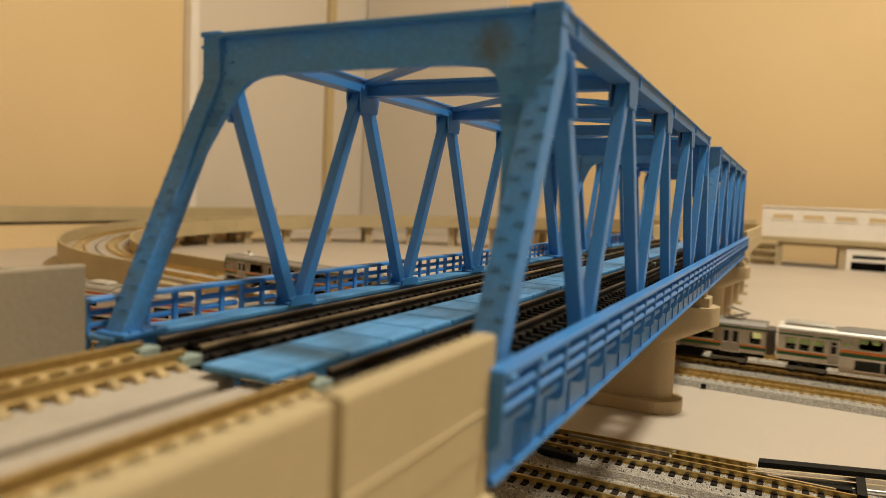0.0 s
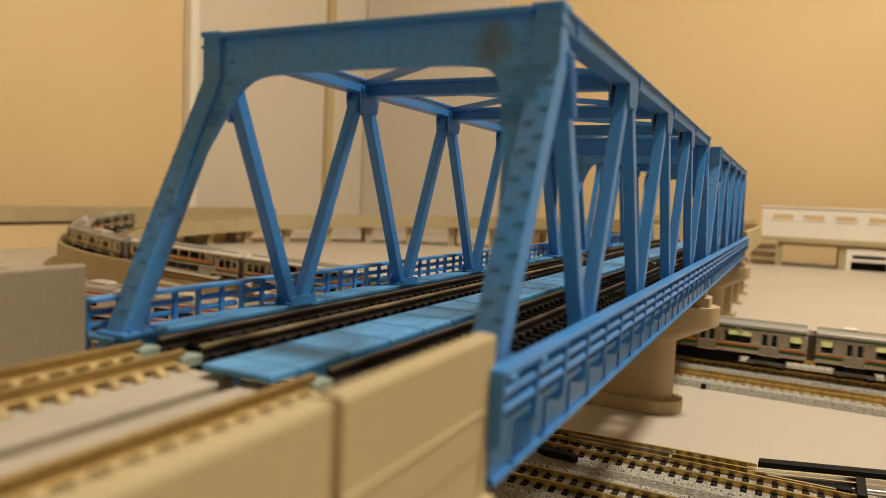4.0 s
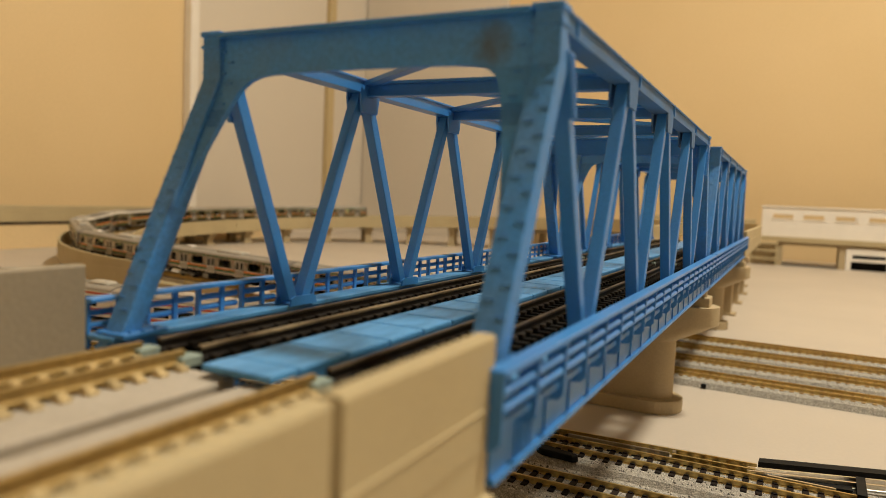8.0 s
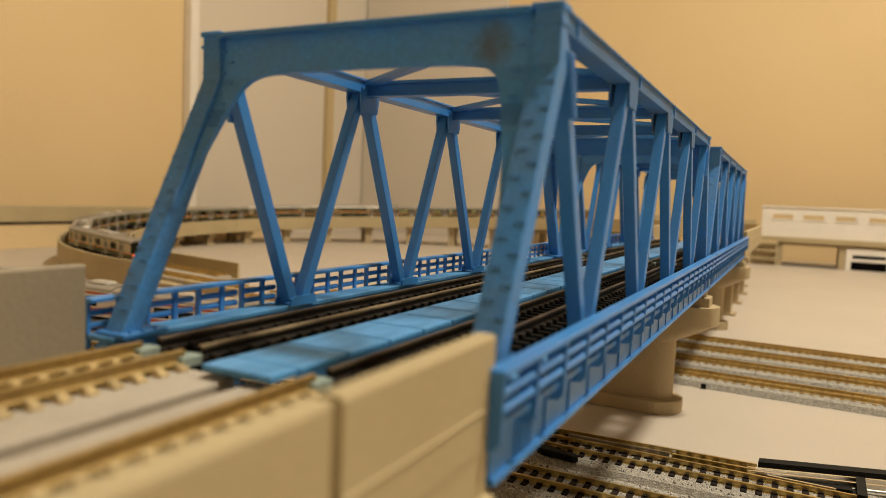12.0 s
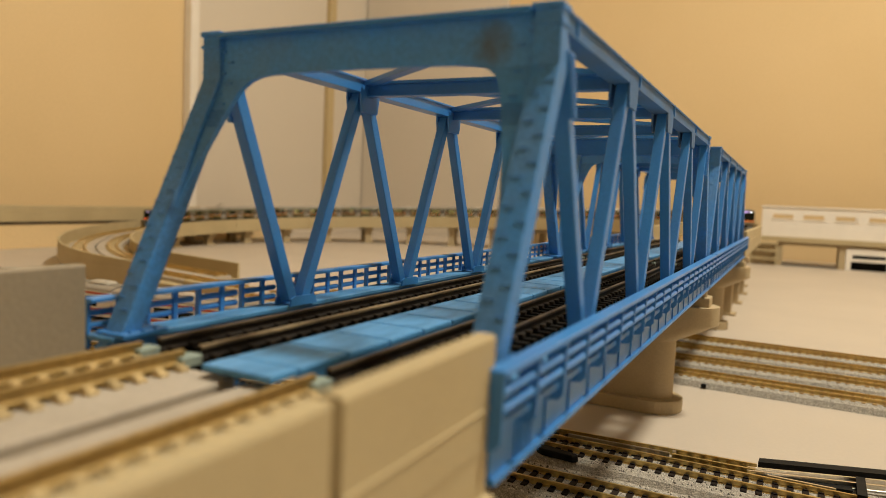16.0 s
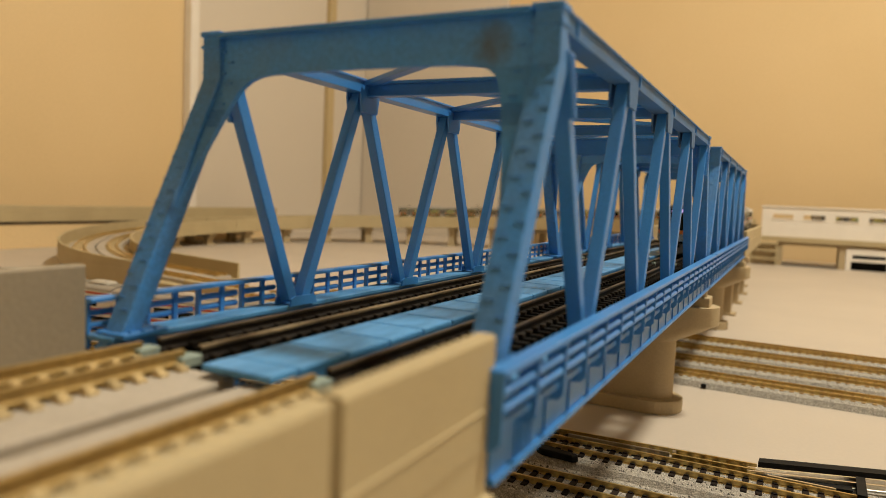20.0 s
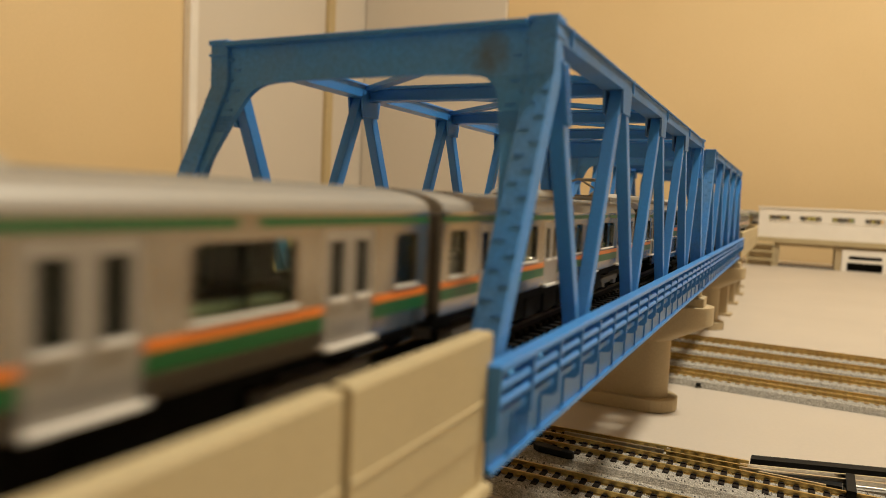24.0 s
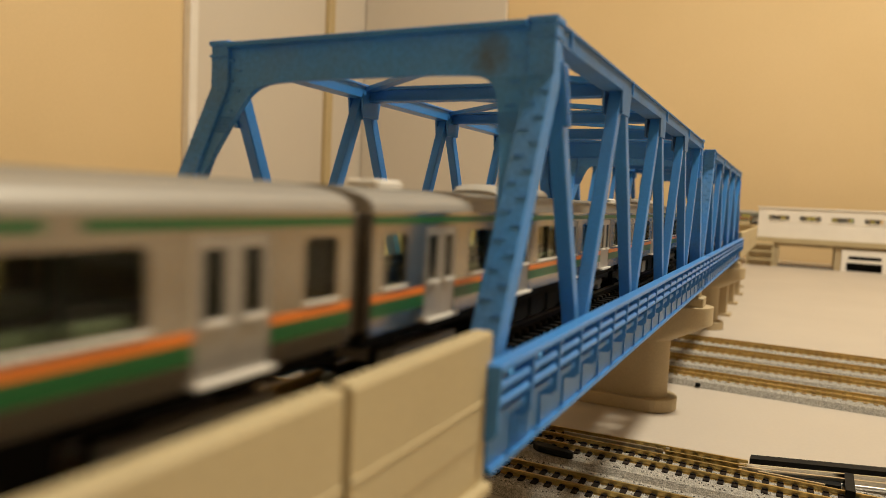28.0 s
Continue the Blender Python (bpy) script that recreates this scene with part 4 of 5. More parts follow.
def interior(t, y0, y1, z0=12.6):
    """Dark floor, bench seats and ceiling, coloured for the unlit inside; the windows of both sides stay open to each
    other.
    """
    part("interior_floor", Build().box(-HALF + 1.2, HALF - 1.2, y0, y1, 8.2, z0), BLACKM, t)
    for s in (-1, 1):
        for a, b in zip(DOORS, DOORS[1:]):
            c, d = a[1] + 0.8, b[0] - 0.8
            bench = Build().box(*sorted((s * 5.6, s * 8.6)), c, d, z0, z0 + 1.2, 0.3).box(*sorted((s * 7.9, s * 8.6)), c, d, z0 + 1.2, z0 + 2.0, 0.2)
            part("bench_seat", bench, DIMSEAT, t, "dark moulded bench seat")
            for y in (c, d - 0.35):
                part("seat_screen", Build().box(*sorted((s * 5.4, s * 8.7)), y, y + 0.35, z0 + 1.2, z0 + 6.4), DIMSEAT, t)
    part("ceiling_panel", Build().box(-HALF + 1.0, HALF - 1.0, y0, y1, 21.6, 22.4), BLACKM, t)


def shade_lining(t, y0, y1, z0, z1, holes):
    """Black sheets added behind both side panels to stand for the unlit inside."""
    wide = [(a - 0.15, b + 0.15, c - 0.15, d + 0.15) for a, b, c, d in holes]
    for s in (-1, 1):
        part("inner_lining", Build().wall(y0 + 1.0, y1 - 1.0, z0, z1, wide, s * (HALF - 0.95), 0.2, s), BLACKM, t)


def sides(t, holes, stripes, doors, z0=8.1, z1=22.7, y0=0.0, y1=LEN):
    gaps = holes + [(a, b, 8.3, 20.9) for a, b in doors]
    for s in (-1, 1):
        part("side_panel", Build().wall(y0, y1, z0, z1, gaps, s * HALF, 0.9, s).corners(holes, s * HALF, 0.9, s, 0.85), SILVER_DIM, t, "brushed silver side panel")
        for (a, b, c, d, m) in stripes:
            x0, x1 = sorted((s * (HALF + 0.004), s * (HALF + 0.07)))
            part("stripe", Build().box(x0, x1, a, b, c, d), m, t)
        for a, b in doors:
            mid = (a + b) / 2
            for lo, hi in ((a, mid - 0.06), (mid + 0.06, b)):
                w = Build().wall(lo, hi, 8.3, 20.9, [(lo + 1.0, hi - 1.0, 13.6, 19.6)], s * (HALF - 0.10), 0.6, s)
                leaf = part("door_leaf", w, DOORM, t, "plain silver sliding door leaf")
                x0, x1 = sorted((s * (HALF - 0.35), s * (HALF - 0.2)))
                part("door_pane", Build().box(x0, x1, lo + 0.9, hi - 0.9, 13.5, 19.7), DARKG, leaf)
                xs = sorted((s * (HALF + 0.1), s * (HALF + 0.45)))
                part("window_sill", Build().box(xs[0], xs[1], lo + 0.8, hi - 0.8, 13.1, 13.5), WHITEP, leaf)
            xs = sorted((s * (HALF + 0.1), s * (HALF + 0.8)))
            part("door_step", Build().box(xs[0], xs[1], a, b, 7.95, 8.4), WHITEP, t, "pale door step")
    shade_lining(t, y0, y1, z0 + 0.7, z1 - 1.2, holes)
    for y, sg in ((y0, 1), (y1, -1)):
        ya, yb = sorted((y, y + sg * 0.8))
        part("end_panel", Build().box(-HALF + 0.9, HALF - 0.9, ya, yb, z0, z1), SILVER_DIM, t)
    part("underframe", Build().box(-8.6, 8.6, y0 + 0.5, y1 - 0.5, 6.2, 8.05).box(-8.1, 8.1, y0 + 33, y1 - 33, 2.4, 6.2), BLACKM, t, "black underframe")


def aircon(t, y0, y1, z=25.2, w=5.4):
    """Rounded roof unit whose ends slope, with long grooves along both flanks."""
    ring = [(-w, z - 0.6), (-w, z + 1.0), (-w + 0.5, z + 1.7), (-w + 1.7, z + 2.25), (0, z + 2.5), (w - 1.7, z + 2.25), (w - 0.5, z + 1.7), (w, z + 1.0), (w, z - 0.6)]
    small = [(x * 0.86, z - 0.6 + (v - z + 0.6) * 0.62) for x, v in ring]
    n = len(ring)
    rows = ((small, y0), (ring, y0 + 2.6), (ring, y1 - 2.6), (small, y1))
    v = [(x, y, h) for prof, y in rows for x, h in prof]
    f = [tuple(range(n - 1, -1, -1)), tuple(range(3 * n, 4 * n))]
    for k in range(3):
        f += [(k * n + i, k * n + (i + 1) % n, (k + 1) * n + (i + 1) % n, (k + 1) * n + i) for i in range(n)]
    a = part("air_conditioner", Build().add(v, f), ACM, t, "pale roof air conditioner with grooved flanks", smooth=True)
    for h in (0.0, 0.55):
        part("groove", Build().box(-w - 0.05, w + 0.05, y0 + 3.2, y1 - 3.2, z + h, z + h + 0.2), ROOFM, a)
    for k in range(3):
        y = y0 + (y1 - y0) * (k + 1) / 4
        part("panel_joint", Build().box(-w + 1.9, w - 1.9, y - 0.12, y + 0.12, z + 2.15, z + 2.45), ROOFM, a)


def pantograph(t, y):
    b = Build()
    for yy in (y - 5.6, y + 4.6):
        b.box(-5.0, 5.0, yy, yy + 1.0, 26.0, 26.8, 0.15)
    for x in (-4.6, 3.8):
        b.box(x, x + 0.8, y - 5.4, y + 5.4, 26.1, 26.7)
    b.box(-3.0, 3.0, y - 2.4, y + 1.4, 26.0, 27.2, 0.3).rod((-4.2, y - 1, 27.0), (4.2, y - 1, 27.0), 0.45, 10)
    p = part("pantograph", b, PANTO, t, "brown-grey folding pantograph")
    for x, yy in ((-4.4, y - 5.0), (4.4, y - 5.0), (-4.4, y + 5.0), (4.4, y + 5.0)):
        part("insulator", Build().rod((x, yy, 24.8), (x, yy, 25.3), 0.9, 10).rod((x, yy, 25.3), (x, yy, 26.1), 0.6, 10), WHITEP, p)
    part("lower_arm", Build().rod((0, y - 1, 27.0), (0, y + 7.8, 29.2), 0.5, 8, 0.38).rod((1.3, y - 2.4, 26.7), (0.7, y + 7.4, 28.8), 0.25), PANTO, p)
    part("upper_arm", Build().rod((0, y + 7.8, 29.2), (-2.2, y - 2.4, 31.6), 0.3).rod((0, y + 7.8, 29.2), (2.2, y - 2.4, 31.6), 0.3).rod((-2.2, y - 2.4, 31.6), (2.2, y - 2.4, 31.6), 0.28), PANTO, p)
    head = Build()
    for yy in (y - 3.6, y - 1.6):
        head.box(-3.4, 3.4, yy, yy + 0.7, 31.7, 32.2, 0.1)
        for g in (-1, 1):
            head.beam((g * 3.4, yy + 0.35, 31.95), (g * 5.2, yy + 0.35, 31.2), 0.5, 0.35)
    head.box(-2.6, -2.2, y - 3.4, y - 1.1, 31.4, 31.75).box(2.2, 2.6, y - 3.4, y - 1.1, 31.4, 31.75)
    part("collector_head", head, PANTO, p)


def bellows(t, y):
    b = Build()
    for k in range(3):
        b.box(-8.4, 8.4, y + k * 1.4 + 0.1, y + k * 1.4 + 1.1, 8.3, 22.6, 0.4)
    b.box(-7.6, 7.6, y, y + 4.2, 9.0, 22.0)
    part("gangway_bellows", b, RUBBER, t, "dark brown gangway bellows")


def under_boxes(t, seed):
    rng = random.Random(seed)
    for k in range(5):
        y = 40 + k * 10.5
        m = BLACKM if rng.random() < 0.85 else BOGIEG
        part("equipment_box", Build().box(-8.5, -2.2, y, y + 6 + 3 * rng.random(), 2.2, 6.1, 0.3).box(2.2, 8.5, y, y + 6 + 3 * rng.random(), 2.2, 6.1, 0.3), m, t)


DOORS = [(18.0 + k * 32.2 - 4.7, 18.0 + k * 32.2 + 4.7) for k in range(4)]


def door_car(name, label, seed=1, ac=True, panto=None, cab=0):
    """A four-door commuter car; it runs towards -y of its own space, front at y = 0. cab: 1 at the front, -1 at the rear."""
    t = thing(name, (0, 0, 0), label, "model train car", "cars of the silver train")
    wins = [(DOORS[k][1] + 4.6, DOORS[k + 1][0] - 4.6) for k in range(3)]
    ends = [(2.6, 8.2), (LEN - 8.2, LEN - 2.6)]
    if cab == 1:
        ends = [ends[1]]
    elif cab == -1:
        ends = [ends[0]]
    holes = [(a, b, 13.7, 20.1) for a, b in wins + ends]
    cut = [0.0] + [v for d in DOORS for v in d] + [LEN]
    pieces = list(zip(cut[::2], cut[1::2]))
    stripes = []
    for a, b in pieces:
        stripes += [(a + 0.1, b - 0.1, 10.2, 11.9, GREEN), (a + 0.1, b - 0.1, 11.95, 12.9, ORANGE)]
    for a, b in ((0.1, 97.0), (99.8, LEN - 0.1)):
        stripes.append((a, b, 21.3, 22.2, GREEN))
    sides(t, holes, stripes, DOORS)
    windows_of(t, holes)
    for s in (-1, 1):
        for a, b in wins + ends:
            xs = sorted((s * (HALF + 0.004), s * (HALF + 0.3)))
            part("window_sill", Build().box(xs[0], xs[1], a - 0.1, b + 0.1, 13.3, 13.6), WHITEP, t)
            if b - a > 8:
                xs = sorted((s * (HALF - 0.5), s * (HALF - 0.1)))
                part("window_bar", Build().box(xs[0], xs[1], (a + b) / 2 - 0.3, (a + b) / 2 + 0.3, 13.7, 20.1), DARKG, t)
    roof_part(t, 0.0, LEN)
    for s in (-1, 1):
        part("gutter", Build().box(*sorted((s * (HALF - 0.6), s * (HALF + 0.12))), 0.0, LEN, 22.4, 22.75), SILVER, t)
    interior(t, 2.0, LEN - 2.0)
    for y in (19.0, LEN - 19.0):
        bogie(t, y)
    under_boxes(t, seed)
    if ac:
        aircon(t, 50, 80)
    if panto:
        pantograph(t, panto)
    else:
        part("roof_vent", Build().box(-2.6, 2.6, 12, 19, 25.2, 26.9, 0.4), WHITEP, t, "small pale roof vent")
    if cab != -1:
        bellows(t, LEN + 0.2)
    if cab:
        make_cab(t, cab)
    return t


def make_cab(t, cab):
    """Black cab front with headlamps, or red tail lamps at the rear."""
    y = -0.05 if cab == 1 else LEN + 0.05
    g = -1 if cab == 1 else 1
    ys = lambda a, b: sorted((y + g * a, y + g * b))
    mask = Build().prism([(-9.3, 12.9), (9.3, 12.9), (9.5, 21.5), (6.5, 24.4), (-6.5, 24.4), (-9.5, 21.5)], *ys(0, 1.6), "y")
    part("cab_mask", mask, DARKG, t, "glossy black cab front", bevel=0.5)
    part("front_stripe", Build().box(-9.2, 9.2, *ys(0, 1.9), 11.2, 12.8, 0.2), ORANGE, t)
    part("front_panel", Build().box(-9.2, 9.2, *ys(0, 1.7), 7.4, 11.2, 0.2), SILVER, t)
    part("snow_plough", Build().prism([(-8, 1.6), (8, 1.6), (8.4, 6.0), (-8.4, 6.0)], *ys(-1, 2.4), "y"), BOGIEG, t, "grey skirt below the cab")
    part("coupler", Build().box(-1.6, 1.6, *ys(0, 4.2), 4.4, 7.0, 0.2), BLACKM, t)
    part("roof_brow", Build().box(-6.8, 6.8, *ys(-0.5, 2.2), 23.6, 25.2, 0.4), ROOFM, t)
    if cab == 1:
        for s in (-1, 1):
            part("headlamp", Build().rod((s * 5.6, y + g * 1.5, 22.5), (s * 5.6, y + g * 1.9, 22.5), 0.75, 14), HEADLAMP, t, "glowing white headlamp")
        part("destination_sign", Build().box(-3.2, 2.6, *ys(1.5, 1.75), 21.8, 23.4), SIGN, t, "lit violet destination display")
    else:
        for s in (-1, 1):
            part("tail_lamp", Build().rod((s * 7.0, y + g * 1.8, 12.0), (s * 7.0, y + g * 2.15, 12.0), 0.8, 14), TAILLAMP, t, "glowing red tail lamp")
        part("destination_sign", Build().box(-3.2, 2.6, *ys(1.5, 1.75), 21.8, 23.4), SIGN_DIM, t, "dimly lit violet destination display")
    part("antenna", Build().rod((0, y - g * 16, 25.3), (0, y - g * 16, 29.0), 0.35).rod((0, y - g * 16, 27.4), (0, y - g * 16, 29.0), 0.7), BLACKM, t)


def deck_car(name, label, rear=True):
    """A double-decker car with two rows of windows and a saloon at each end. rear: its narrow window is at the rear, else at the front."""
    t = thing(name, (0, 0, 0), label, "model train car", "cars of the silver train")
    step = 12.77
    if rear:
        up = [(38.0 + k * step, 48.9 + k * step, 17.7, 23.2) for k in range(4)] + [(89.1, 93.4, 17.7, 23.2)]
        lowr = [(36.8 + k * step, 48.8 + k * step, 6.7, 11.9) for k in range(4)]
    else:
        up = [(38.0, 42.3, 17.7, 23.2)] + [(44.4 + k * step, 55.3 + k * step, 17.7, 23.2) for k in range(4)]
        lowr = [(37.0, 42.0, 6.7, 11.9)] + [(43.2 + k * step, 55.2 + k * step, 6.7, 11.9) for k in range(4)]
    sal = [(4.0, 8.9, 13.6, 20.0), (10.6, 15.6, 13.6, 20.0), (17.3, 22.3, 13.6, 20.0)]
    sal2 = [(111.0, 116.2, 13.6, 20.0), (118.0, 123.2, 13.6, 20.0)]
    if rear:
        sal2.append((125.8, 129.8, 14.6, 19.2))
    door_a, door_b = (24.4, 29.4), (101.9, 106.8)
    m0, m1, top = 29.8, 101.4, 23.9
    clear = lambda gaps: [(a, b, 7.7, 20.9) for a, b in gaps]
    for s in (-1, 1):
        x = s * HALF
        part("side_panel", Build().wall(0.0, m0, 7.5, top, sal + clear([door_a]), x, 0.9, s).corners(sal, x, 0.9, s, 0.7), SILVER, t, "brushed silver end side panel")
        part("side_panel", Build().wall(m1, LEN, 7.5, top, sal2 + clear([door_b]), x, 0.9, s).corners(sal2, x, 0.9, s, 0.7), SILVER, t, "brushed silver end side panel")
        deck = Build().wall(m0, m1, 4.6, top, up + lowr, s * (HALF + 0.03), 0.9, s).corners(up, s * (HALF + 0.03), 0.9, s, 1.3).corners(lowr, s * (HALF + 0.03), 0.9, s, 0.5)
        part("deck_side", deck, SILVER, t, "silver double-deck side panel")
        x0, x1 = sorted((s * (HALF + 0.034), s * (HALF + 0.10)))
        part("stripe", Build().box(x0, x1, m0 + 0.1, m1 - 0.1, 15.3, 16.7), ORANGE, t, "broad orange band")
        part("stripe", Build().box(x0, x1, m0 + 0.1, m1 - 0.1, 13.2, 15.27), GREEN, t, "broad green band")
        part("deck_rib", Build().box(*sorted((s * (HALF + 0.034), s * (HALF + 0.25))), m0 + 0.1, m1 - 0.1, 12.75, 13.0), WHITEP, t, "thin pale moulding line")
        part("skirt_line", Build().box(*sorted((s * (HALF + 0.034), s * (HALF + 0.2))), lowr[0][0], lowr[-1][1], 6.3, 6.55), WHITEP, t, "thin pale sill line")
        x0, x1 = sorted((s * (HALF + 0.004), s * (HALF + 0.07)))
        for a, b in ((0.1, door_a[0] - 0.2), (door_b[1] + 0.2, LEN - 0.1)):
            part("stripe", Build().box(x0, x1, a, b, 10.2, 11.9), GREEN, t)
            part("stripe", Build().box(x0, x1, a, b, 11.95, 12.9), ORANGE, t)
        for a, b in ((0.1, 17.2), (20.0, 29.5), (102.0, 112.6), (115.4, 118.6), (123.6, LEN - 0.1)):
            part("stripe", Build().box(x0, x1, a, b, 21.2, 22.1), GREEN, t)
        part("side_sign", Build().box(x0, x1, 119.2, 123.0, 21.3, 22.0), DARKG, t, "small dark destination sign")
        for lo, hi in (door_a, door_b):
            w = Build().wall(lo + 0.02, hi - 0.02, 7.72, 20.88, [(lo + 1.3, hi - 1.3, 13.6, 17.6), (lo + 1.3, hi - 1.3, 18.3, 19.8)], s * (HALF - 0.25), 0.6, s)
            leaf = part("door_leaf", w, DOORM, t, "narrow silver door leaf")
            xs = sorted((s * (HALF - 0.55), s * (HALF - 0.35)))
            part("door_pane", Build().box(xs[0], xs[1], lo + 1.2, hi - 1.2, 13.5, 19.9), DARKG, leaf)
            part("door_sill", Build().box(*sorted((s * (HALF - 0.25), s * (HALF + 0.2))), lo + 0.9, hi - 0.9, 13.1, 13.45), WHITEP, leaf)
            part("door_step", Build().box(*sorted((s * (HALF + 0.1), s * (HALF + 0.7))), lo, hi, 7.9, 8.35), WHITEP, t)
            part("door_rail", Build().box(*sorted((s * (HALF + 0.004), s * (HALF + 0.3))), lo - 0.3, hi + 1.4, 20.95, 21.15), SILVER, t)
        for a, b, c, d in sal + sal2:
            part("window_sill", Build().box(*sorted((s * (HALF + 0.004), s * (HALF + 0.3))), a - 0.1, b + 0.1, c - 0.4, c - 0.1), WHITEP, t)
        for a, b, c, d in up + sal + sal2:
            xs = sorted((s * (HALF - 0.75), s * (HALF - 0.5)))
            part("pane", Build().box(xs[0], xs[1], a - 0.1, b + 0.1, c - 0.1, d + 0.1), DECKGLASS, t).visible_shadow = False
        for a, b, c, d in lowr:
            xs = sorted((s * (HALF - 0.75), s * (HALF - 0.5)))
            part("pane", Build().box(xs[0], xs[1], a - 0.1, b + 0.1, c - 0.1, d + 0.1), DARKG, t)
        xs = sorted((s * (HALF + 0.06), s * (HALF + 0.12)))
        for y in (31.3, 97.6):
            mark = Build().prism([(y, 18.6), (y + 1.3, 18.7), (y + 2.3, 19.3), (y + 2.4, 20.4), (y + 0.6, 20.3)], xs[0], xs[1], "x")
            part("green_mark", mark, LEAFMARK, t, "small light green mark")
    wide = up + sal + sal2
    shade_lining(t, 0.0, LEN, 12.6, 23.3, wide)
    # one shoulder from end to end, pale for the lamp's highlight, grey covering over the middle
    ring = []
    for i in range(25):
        a = math.pi * i / 24
        ring.append((HALF * math.cos(a), min(top - 0.15 + 3.2 * math.sin(a) ** 0.75, 26.1)))
    part("roof_shoulder", Build().prism(ring, 0.0, LEN, "y"), SHOULDER, t, "silver roof shoulder, coloured pale for the lamp's highlight", smooth=True)
    rise = [(8.3 * math.cos(math.pi * i / 16), 25.6 + 2.0 * math.sin(math.pi * i / 16) ** 0.7) for i in range(17)]
    flat = [(x, 25.6 + (z - 25.6) * 0.25) for x, z in rise]
    n = len(rise)
    v = [(x, y, z) for prof, y in ((flat, m0 - 3.0), (rise, m0 + 4.0), (rise, m1 - 4.0), (flat, m1 + 3.0)) for x, z in prof]
    f = [tuple(range(n - 1, -1, -1)), tuple(range(3 * n, 4 * n))]
    for k in range(3):
        f += [(k * n + i, k * n + (i + 1) % n, (k + 1) * n + (i + 1) % n, (k + 1) * n + i) for i in range(n)]
    part("roof_cap", Build().add(v, f), ROOF_DARK, t, "grey matt roof covering", smooth=True)
    for y, g in ((m0, -1), (m1, 1)):
        ya, yb = sorted((y, y - g * 0.9))
        part("deck_bulkhead", Build().box(-HALF + 0.95, HALF - 0.95, ya, yb, 4.8, 12.4), BLACKM, t)
    for y, sg in ((0, 1), (LEN, -1)):
        ya, yb = sorted((y, y + sg * 0.8))
        part("end_panel", Build().box(-HALF + 0.9, HALF - 0.9, ya, yb, 7.5, top), SILVER, t)
    for a, b in ((0.5, m0 - 0.2), (m1 + 0.2, LEN - 0.5)):
        part("underframe", Build().box(-8.6, 8.6, a, b, 6.2, 7.45), BLACKM, t, "black underframe")
    # floors and ceiling are black too, for the unlit inside
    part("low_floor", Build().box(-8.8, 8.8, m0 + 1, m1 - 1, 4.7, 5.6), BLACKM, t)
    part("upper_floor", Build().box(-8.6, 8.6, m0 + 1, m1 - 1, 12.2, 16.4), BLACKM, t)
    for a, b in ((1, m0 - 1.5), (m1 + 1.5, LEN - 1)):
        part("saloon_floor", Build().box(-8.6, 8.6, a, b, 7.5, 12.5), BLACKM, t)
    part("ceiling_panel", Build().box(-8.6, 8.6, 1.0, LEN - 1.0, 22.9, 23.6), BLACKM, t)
    for k in range(9):
        y = 36 + k * 7.2
        for s in (-1, 1):
            part("seat_back", Build().box(*sorted((s * 2.6, s * 7.8)), y, y + 1.4, 16.5, 20.6, 0.3), DIMSEAT, t, "dark seat back")
    for y in (15.0, LEN - 15.0):
        bogie(t, y)
    for a, b in ((3, 27), (LEN - 27, LEN - 3)):
        aircon(t, a, b, 26.0, 6.6)
    bellows(t, LEN + 0.2)
    return t


def red_car():
    """A parked silver car with two red bands."""
    t = thing("parked_car", (0, 0, 0), "silver parked train car with two orange-red bands", "model train car", "parked cars")
    wins = [(12 + k * 18.5, 24 + k * 18.5, 13.0, 18.6) for k in range(6)]
    for s in (-1, 1):
        part("side_panel", Build().wall(0, LEN, 7.5, 22.7, wins, s * HALF, 0.9, s), WHITEP, t)
        x0, x1 = sorted((s * (HALF + 0.004), s * (HALF + 0.08)))
        part("stripe", Build().box(x0, x1, 0, LEN, 9.9, 11.9), REDM, t)
        part("stripe", Build().box(x0, x1, 0, LEN, 20.3, 21.7), REDM, t)
        for a, b, c, d in wins:
            xs = sorted((s * (HALF - 0.75), s * (HALF - 0.5)))
            part("pane", Build().box(xs[0], xs[1], a - 0.1, b + 0.1, c - 0.1, d + 0.1), DARKG, t)
    for y in (0, LEN - 0.8):
        part("end_panel", Build().box(-HALF + 0.9, HALF - 0.9, y, y + 0.8, 7.5, 22.7), REDM, t)
    roof_part(t, 0, LEN)
    part("underframe", Build().box(-8.6, 8.6, 0.5, LEN - 0.5, 6.2, 7.45), BLACKM, t)
    for y in (19.0, LEN - 19.0):
        bogie(t, y)
    for k in range(4):
        aircon(t, 10 + k * 30, 28 + k * 30, 25.0, 4.6)
    return t


plain = "silver commuter train car with orange and green bands"
kinds = [door_car("cab_car", "silver cab car with lit headlamps and black front", 1, cab=1)]
kinds.append(door_car("train_car", plain, 2))
kinds.append(door_car("train_car", "silver train car with a raised pantograph and green-orange bands", 3, panto=115.3))
kinds.append(deck_car("double_deck_car", "silver double-decker train car with broad orange-green bands"))
kinds.append(deck_car("double_deck_car", "silver double-decker car with a narrow first window and bright roof shoulder", rear=False))
kinds.append(copy_thing(kinds[1], mm_pose(0, 0, 0)))
kinds.append(copy_thing(kinds[1], mm_pose(0, 0, 0)))
kinds.append(copy_thing(kinds[1], mm_pose(0, 0, 0)))
kinds.append(copy_thing(kinds[2], mm_pose(0, 0, 0)))
kinds.append(door_car("cab_car", "silver rear cab car with red tail lamps", 7, cab=-1))

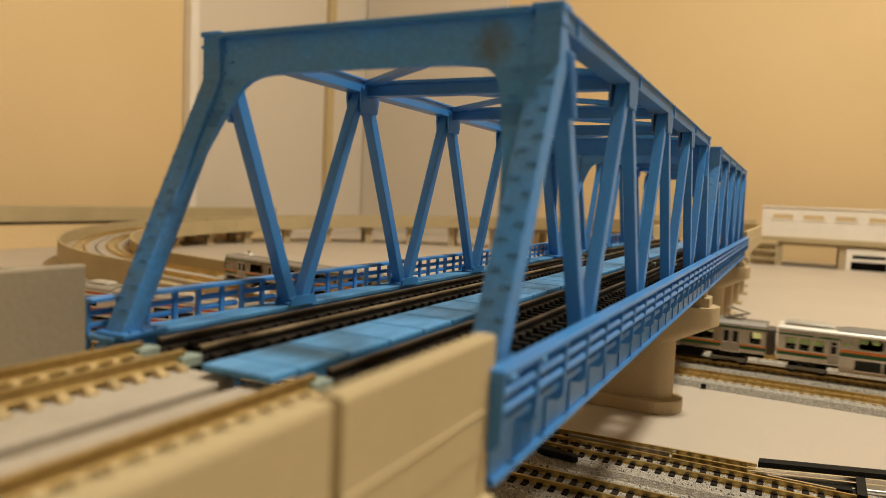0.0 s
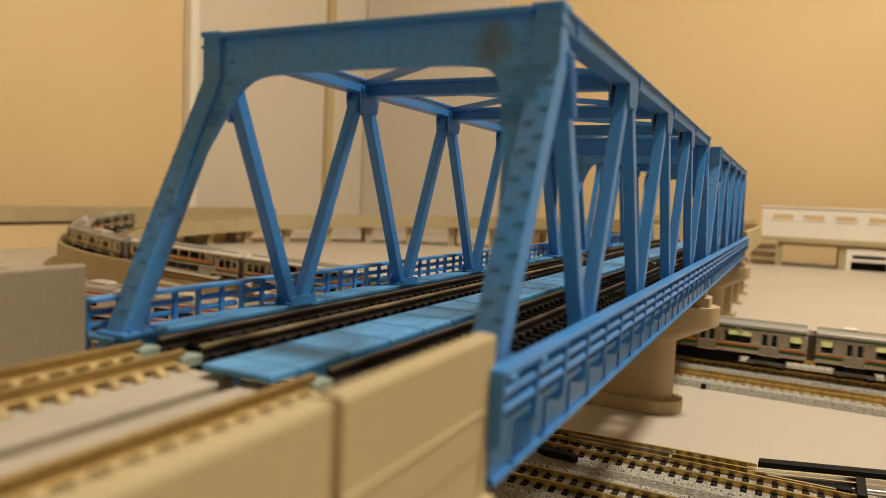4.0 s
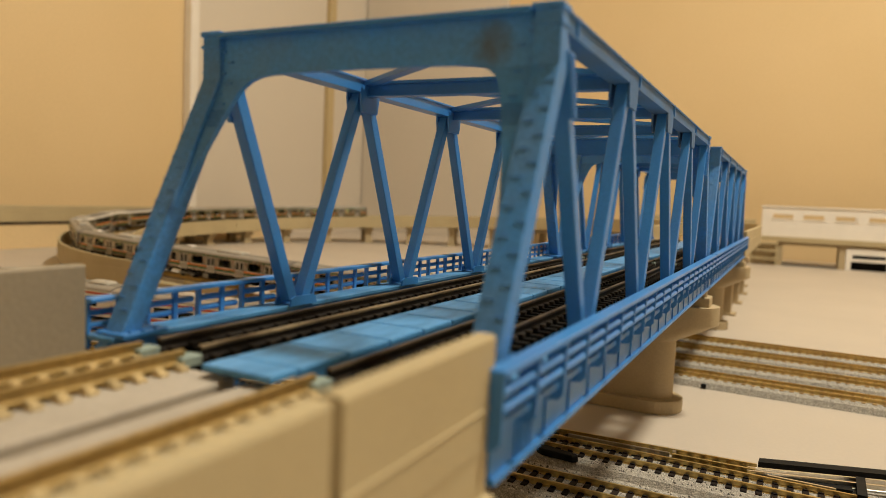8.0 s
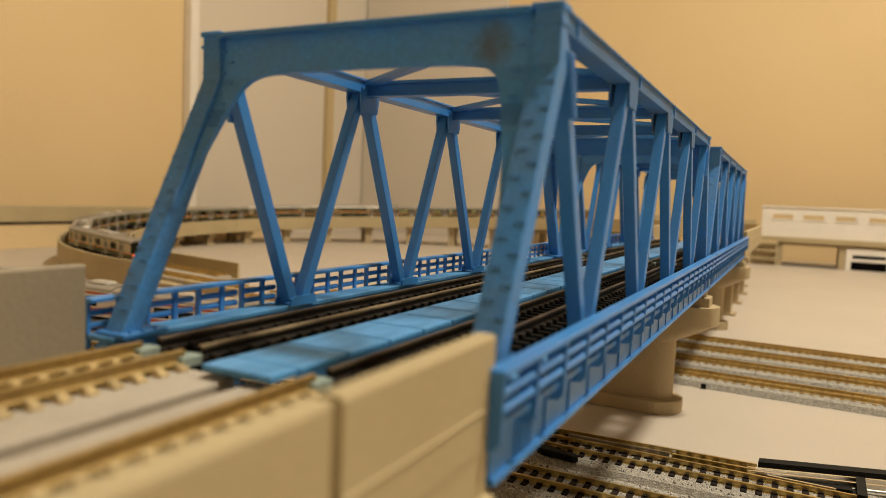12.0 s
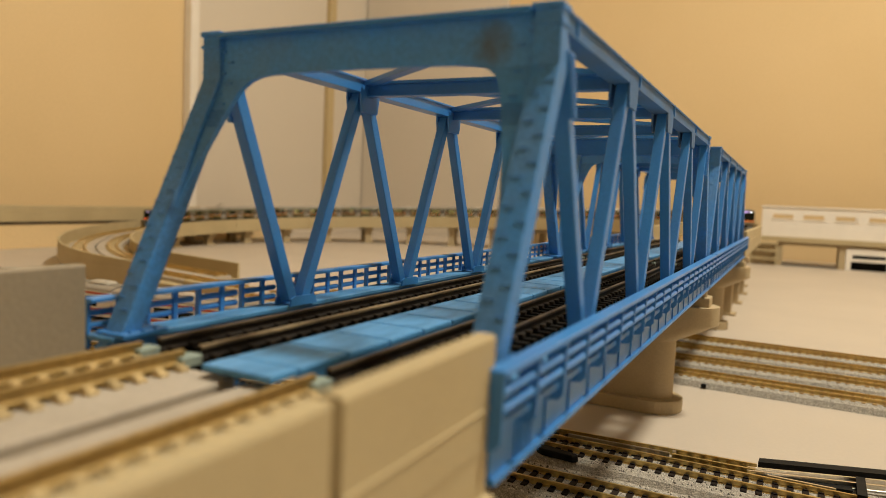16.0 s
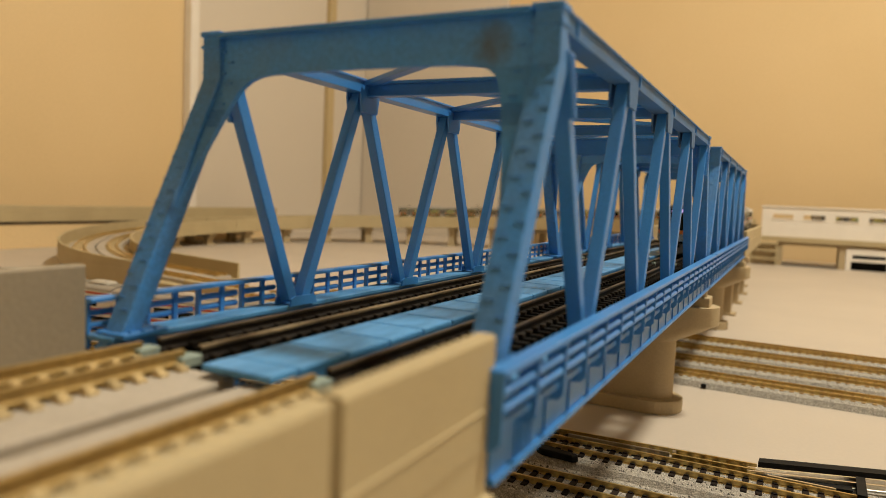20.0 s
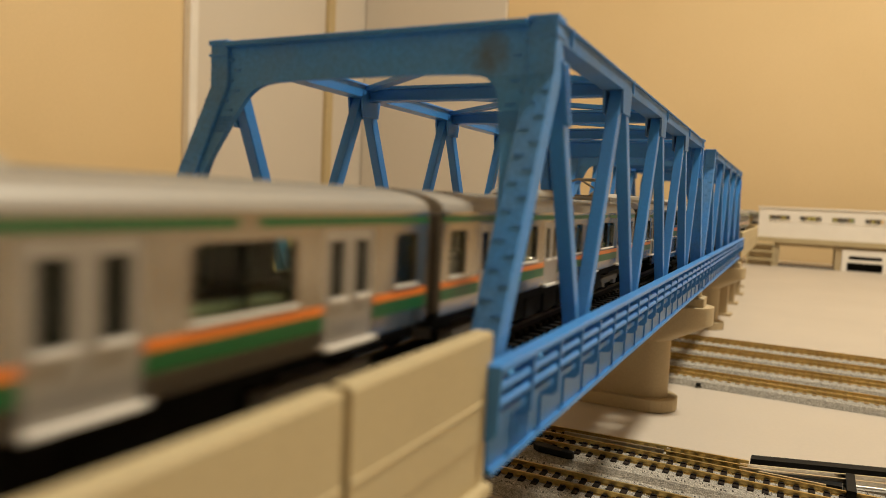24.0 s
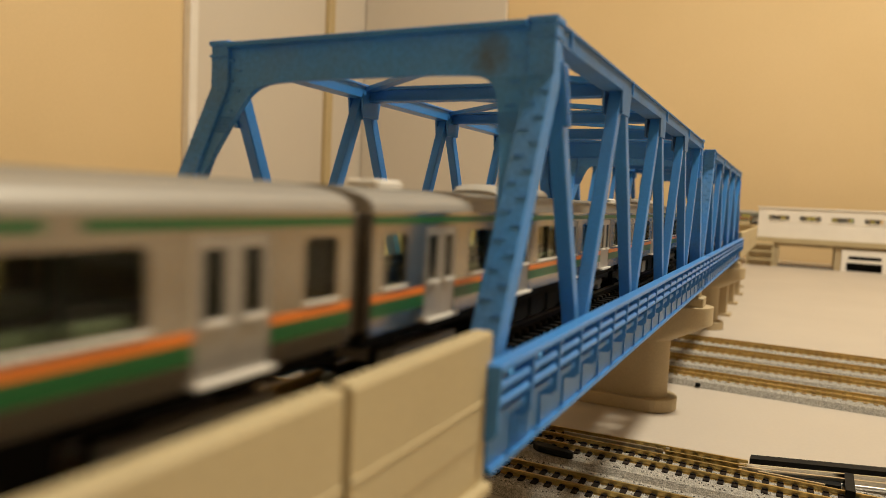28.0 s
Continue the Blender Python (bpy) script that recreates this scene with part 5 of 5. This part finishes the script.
# second train, passing the station
far_cars = [copy_thing(kinds[0], mm_pose(0, 0, 0))] + [copy_thing(kinds[1], mm_pose(0, 0, 0)) for _ in range(2)]

# parked cars beside the bridge
parked = red_car()
PARK = [(-150, 205), (-286, 207), (-422, 209)]
for i, (x, y) in enumerate(PARK):
    m = mm_pose(x, y, 5.2, 90.0)
    if i == 0:
        parked.matrix_basis = m
    else:
        copy_thing(parked, m)
ground_track((-66, 204), (-620, 212), TIE_BROWN, RAIL, "track with grey ballast that carries parked cars", near=(400, 0), count=40)


# ---------------------------------------------------------------- movement
PACE = [(0.0, -2.0), (3.0, 400.0), (6.0, 780.0), (7.2, 933.0), (8.0, 1026.0), (9.5, 1196.0), (11.4, 1413.0), (12.5, 1530.0), (20.0, 2464.0), (21.5, 2671.0), (24.0, 3022.0), (25.0, 3164.6), (28.0, 3590.0)]


def lead(t):
    """Place along the line of the front of the fourth car, by smooth steps between the known times."""
    ts, ss = [p[0] for p in PACE], [p[1] for p in PACE]
    sl = [(ss[1] - ss[0]) / (ts[1] - ts[0])]
    for i in range(1, len(ts) - 1):
        a, b = (ss[i] - ss[i - 1]) / (ts[i] - ts[i - 1]), (ss[i + 1] - ss[i]) / (ts[i + 1] - ts[i])
        sl.append(2 * a * b / (a + b))
    sl.append((ss[-1] - ss[-2]) / (ts[-1] - ts[-2]))
    i = max(k for k in range(len(ts) - 1) if t >= ts[k])
    h = ts[i + 1] - ts[i]
    u = (t - ts[i]) / h
    return ((2 * u ** 3 - 3 * u ** 2 + 1) * ss[i] + (u ** 3 - 2 * u ** 2 + u) * h * sl[i] + (3 * u ** 2 - 2 * u ** 3) * ss[i + 1] + (u ** 3 - u ** 2) * h * sl[i + 1])


def car_pose(front):
    """Pose of a car whose front end lies at `front` along the line."""
    a, b = along(front - 19.0), along(front - LEN + 19.0)
    d = Vector((b[0] - a[0], b[1] - a[1], b[2] - a[2]))
    way = d.normalized()
    side = way.cross(Vector((0, 0, 1))).normalized()
    up = side.cross(way)
    o = Vector(a[:3]) - way * 19.0
    m = Matrix((side, way, up)).transposed().to_4x4()
    m.translation = o * MM
    return m


def far_pose(x):
    return mm_pose(x, 1302, LIFT + 1.8, 270.0)


SLACK = [0, 0, 0, 1.3, 2.6, 2.0, 2.0, 2.0, 2.0, 2.0]     # play in the couplings


def motions():
    for k, car in enumerate(kinds):
        rows = []
        for i in range(0, 141):
            t = i * 0.2
            rows.append((t, car_pose(lead(t) + (3 - k) * PITCH - SLACK[k])))
        walk(car, rows)
        for piece in car.children:
            if not piece.name.startswith("bogie"):
                continue
            y = piece.location.y / MM
            turn = []
            for i in range(0, 57):
                t = i * 0.5
                front = lead(t) + (3 - k) * PITCH - SLACK[k]
                a, b = along(front - 19.0), along(front - LEN + 19.0)
                car_h = math.atan2(a[1] - b[1], a[0] - b[0])
                d = along(front - y)[3] - car_h
                d = (d + math.pi) % (2 * math.pi) - math.pi
                turn.append((t, mm_pose(0, y, 0, math.degrees(d))))
            walk(piece, turn)
    for k, car in enumerate(far_cars):
        xs = [(0, 360), (18.2, 360), (19.4, 190), (20.4, 45), (21.5, -108), (22.5, -190), (23.5, -205), (28, -205)]
        walk(car, [(t, far_pose(x + k * PITCH)) for t, x in xs])


motions()
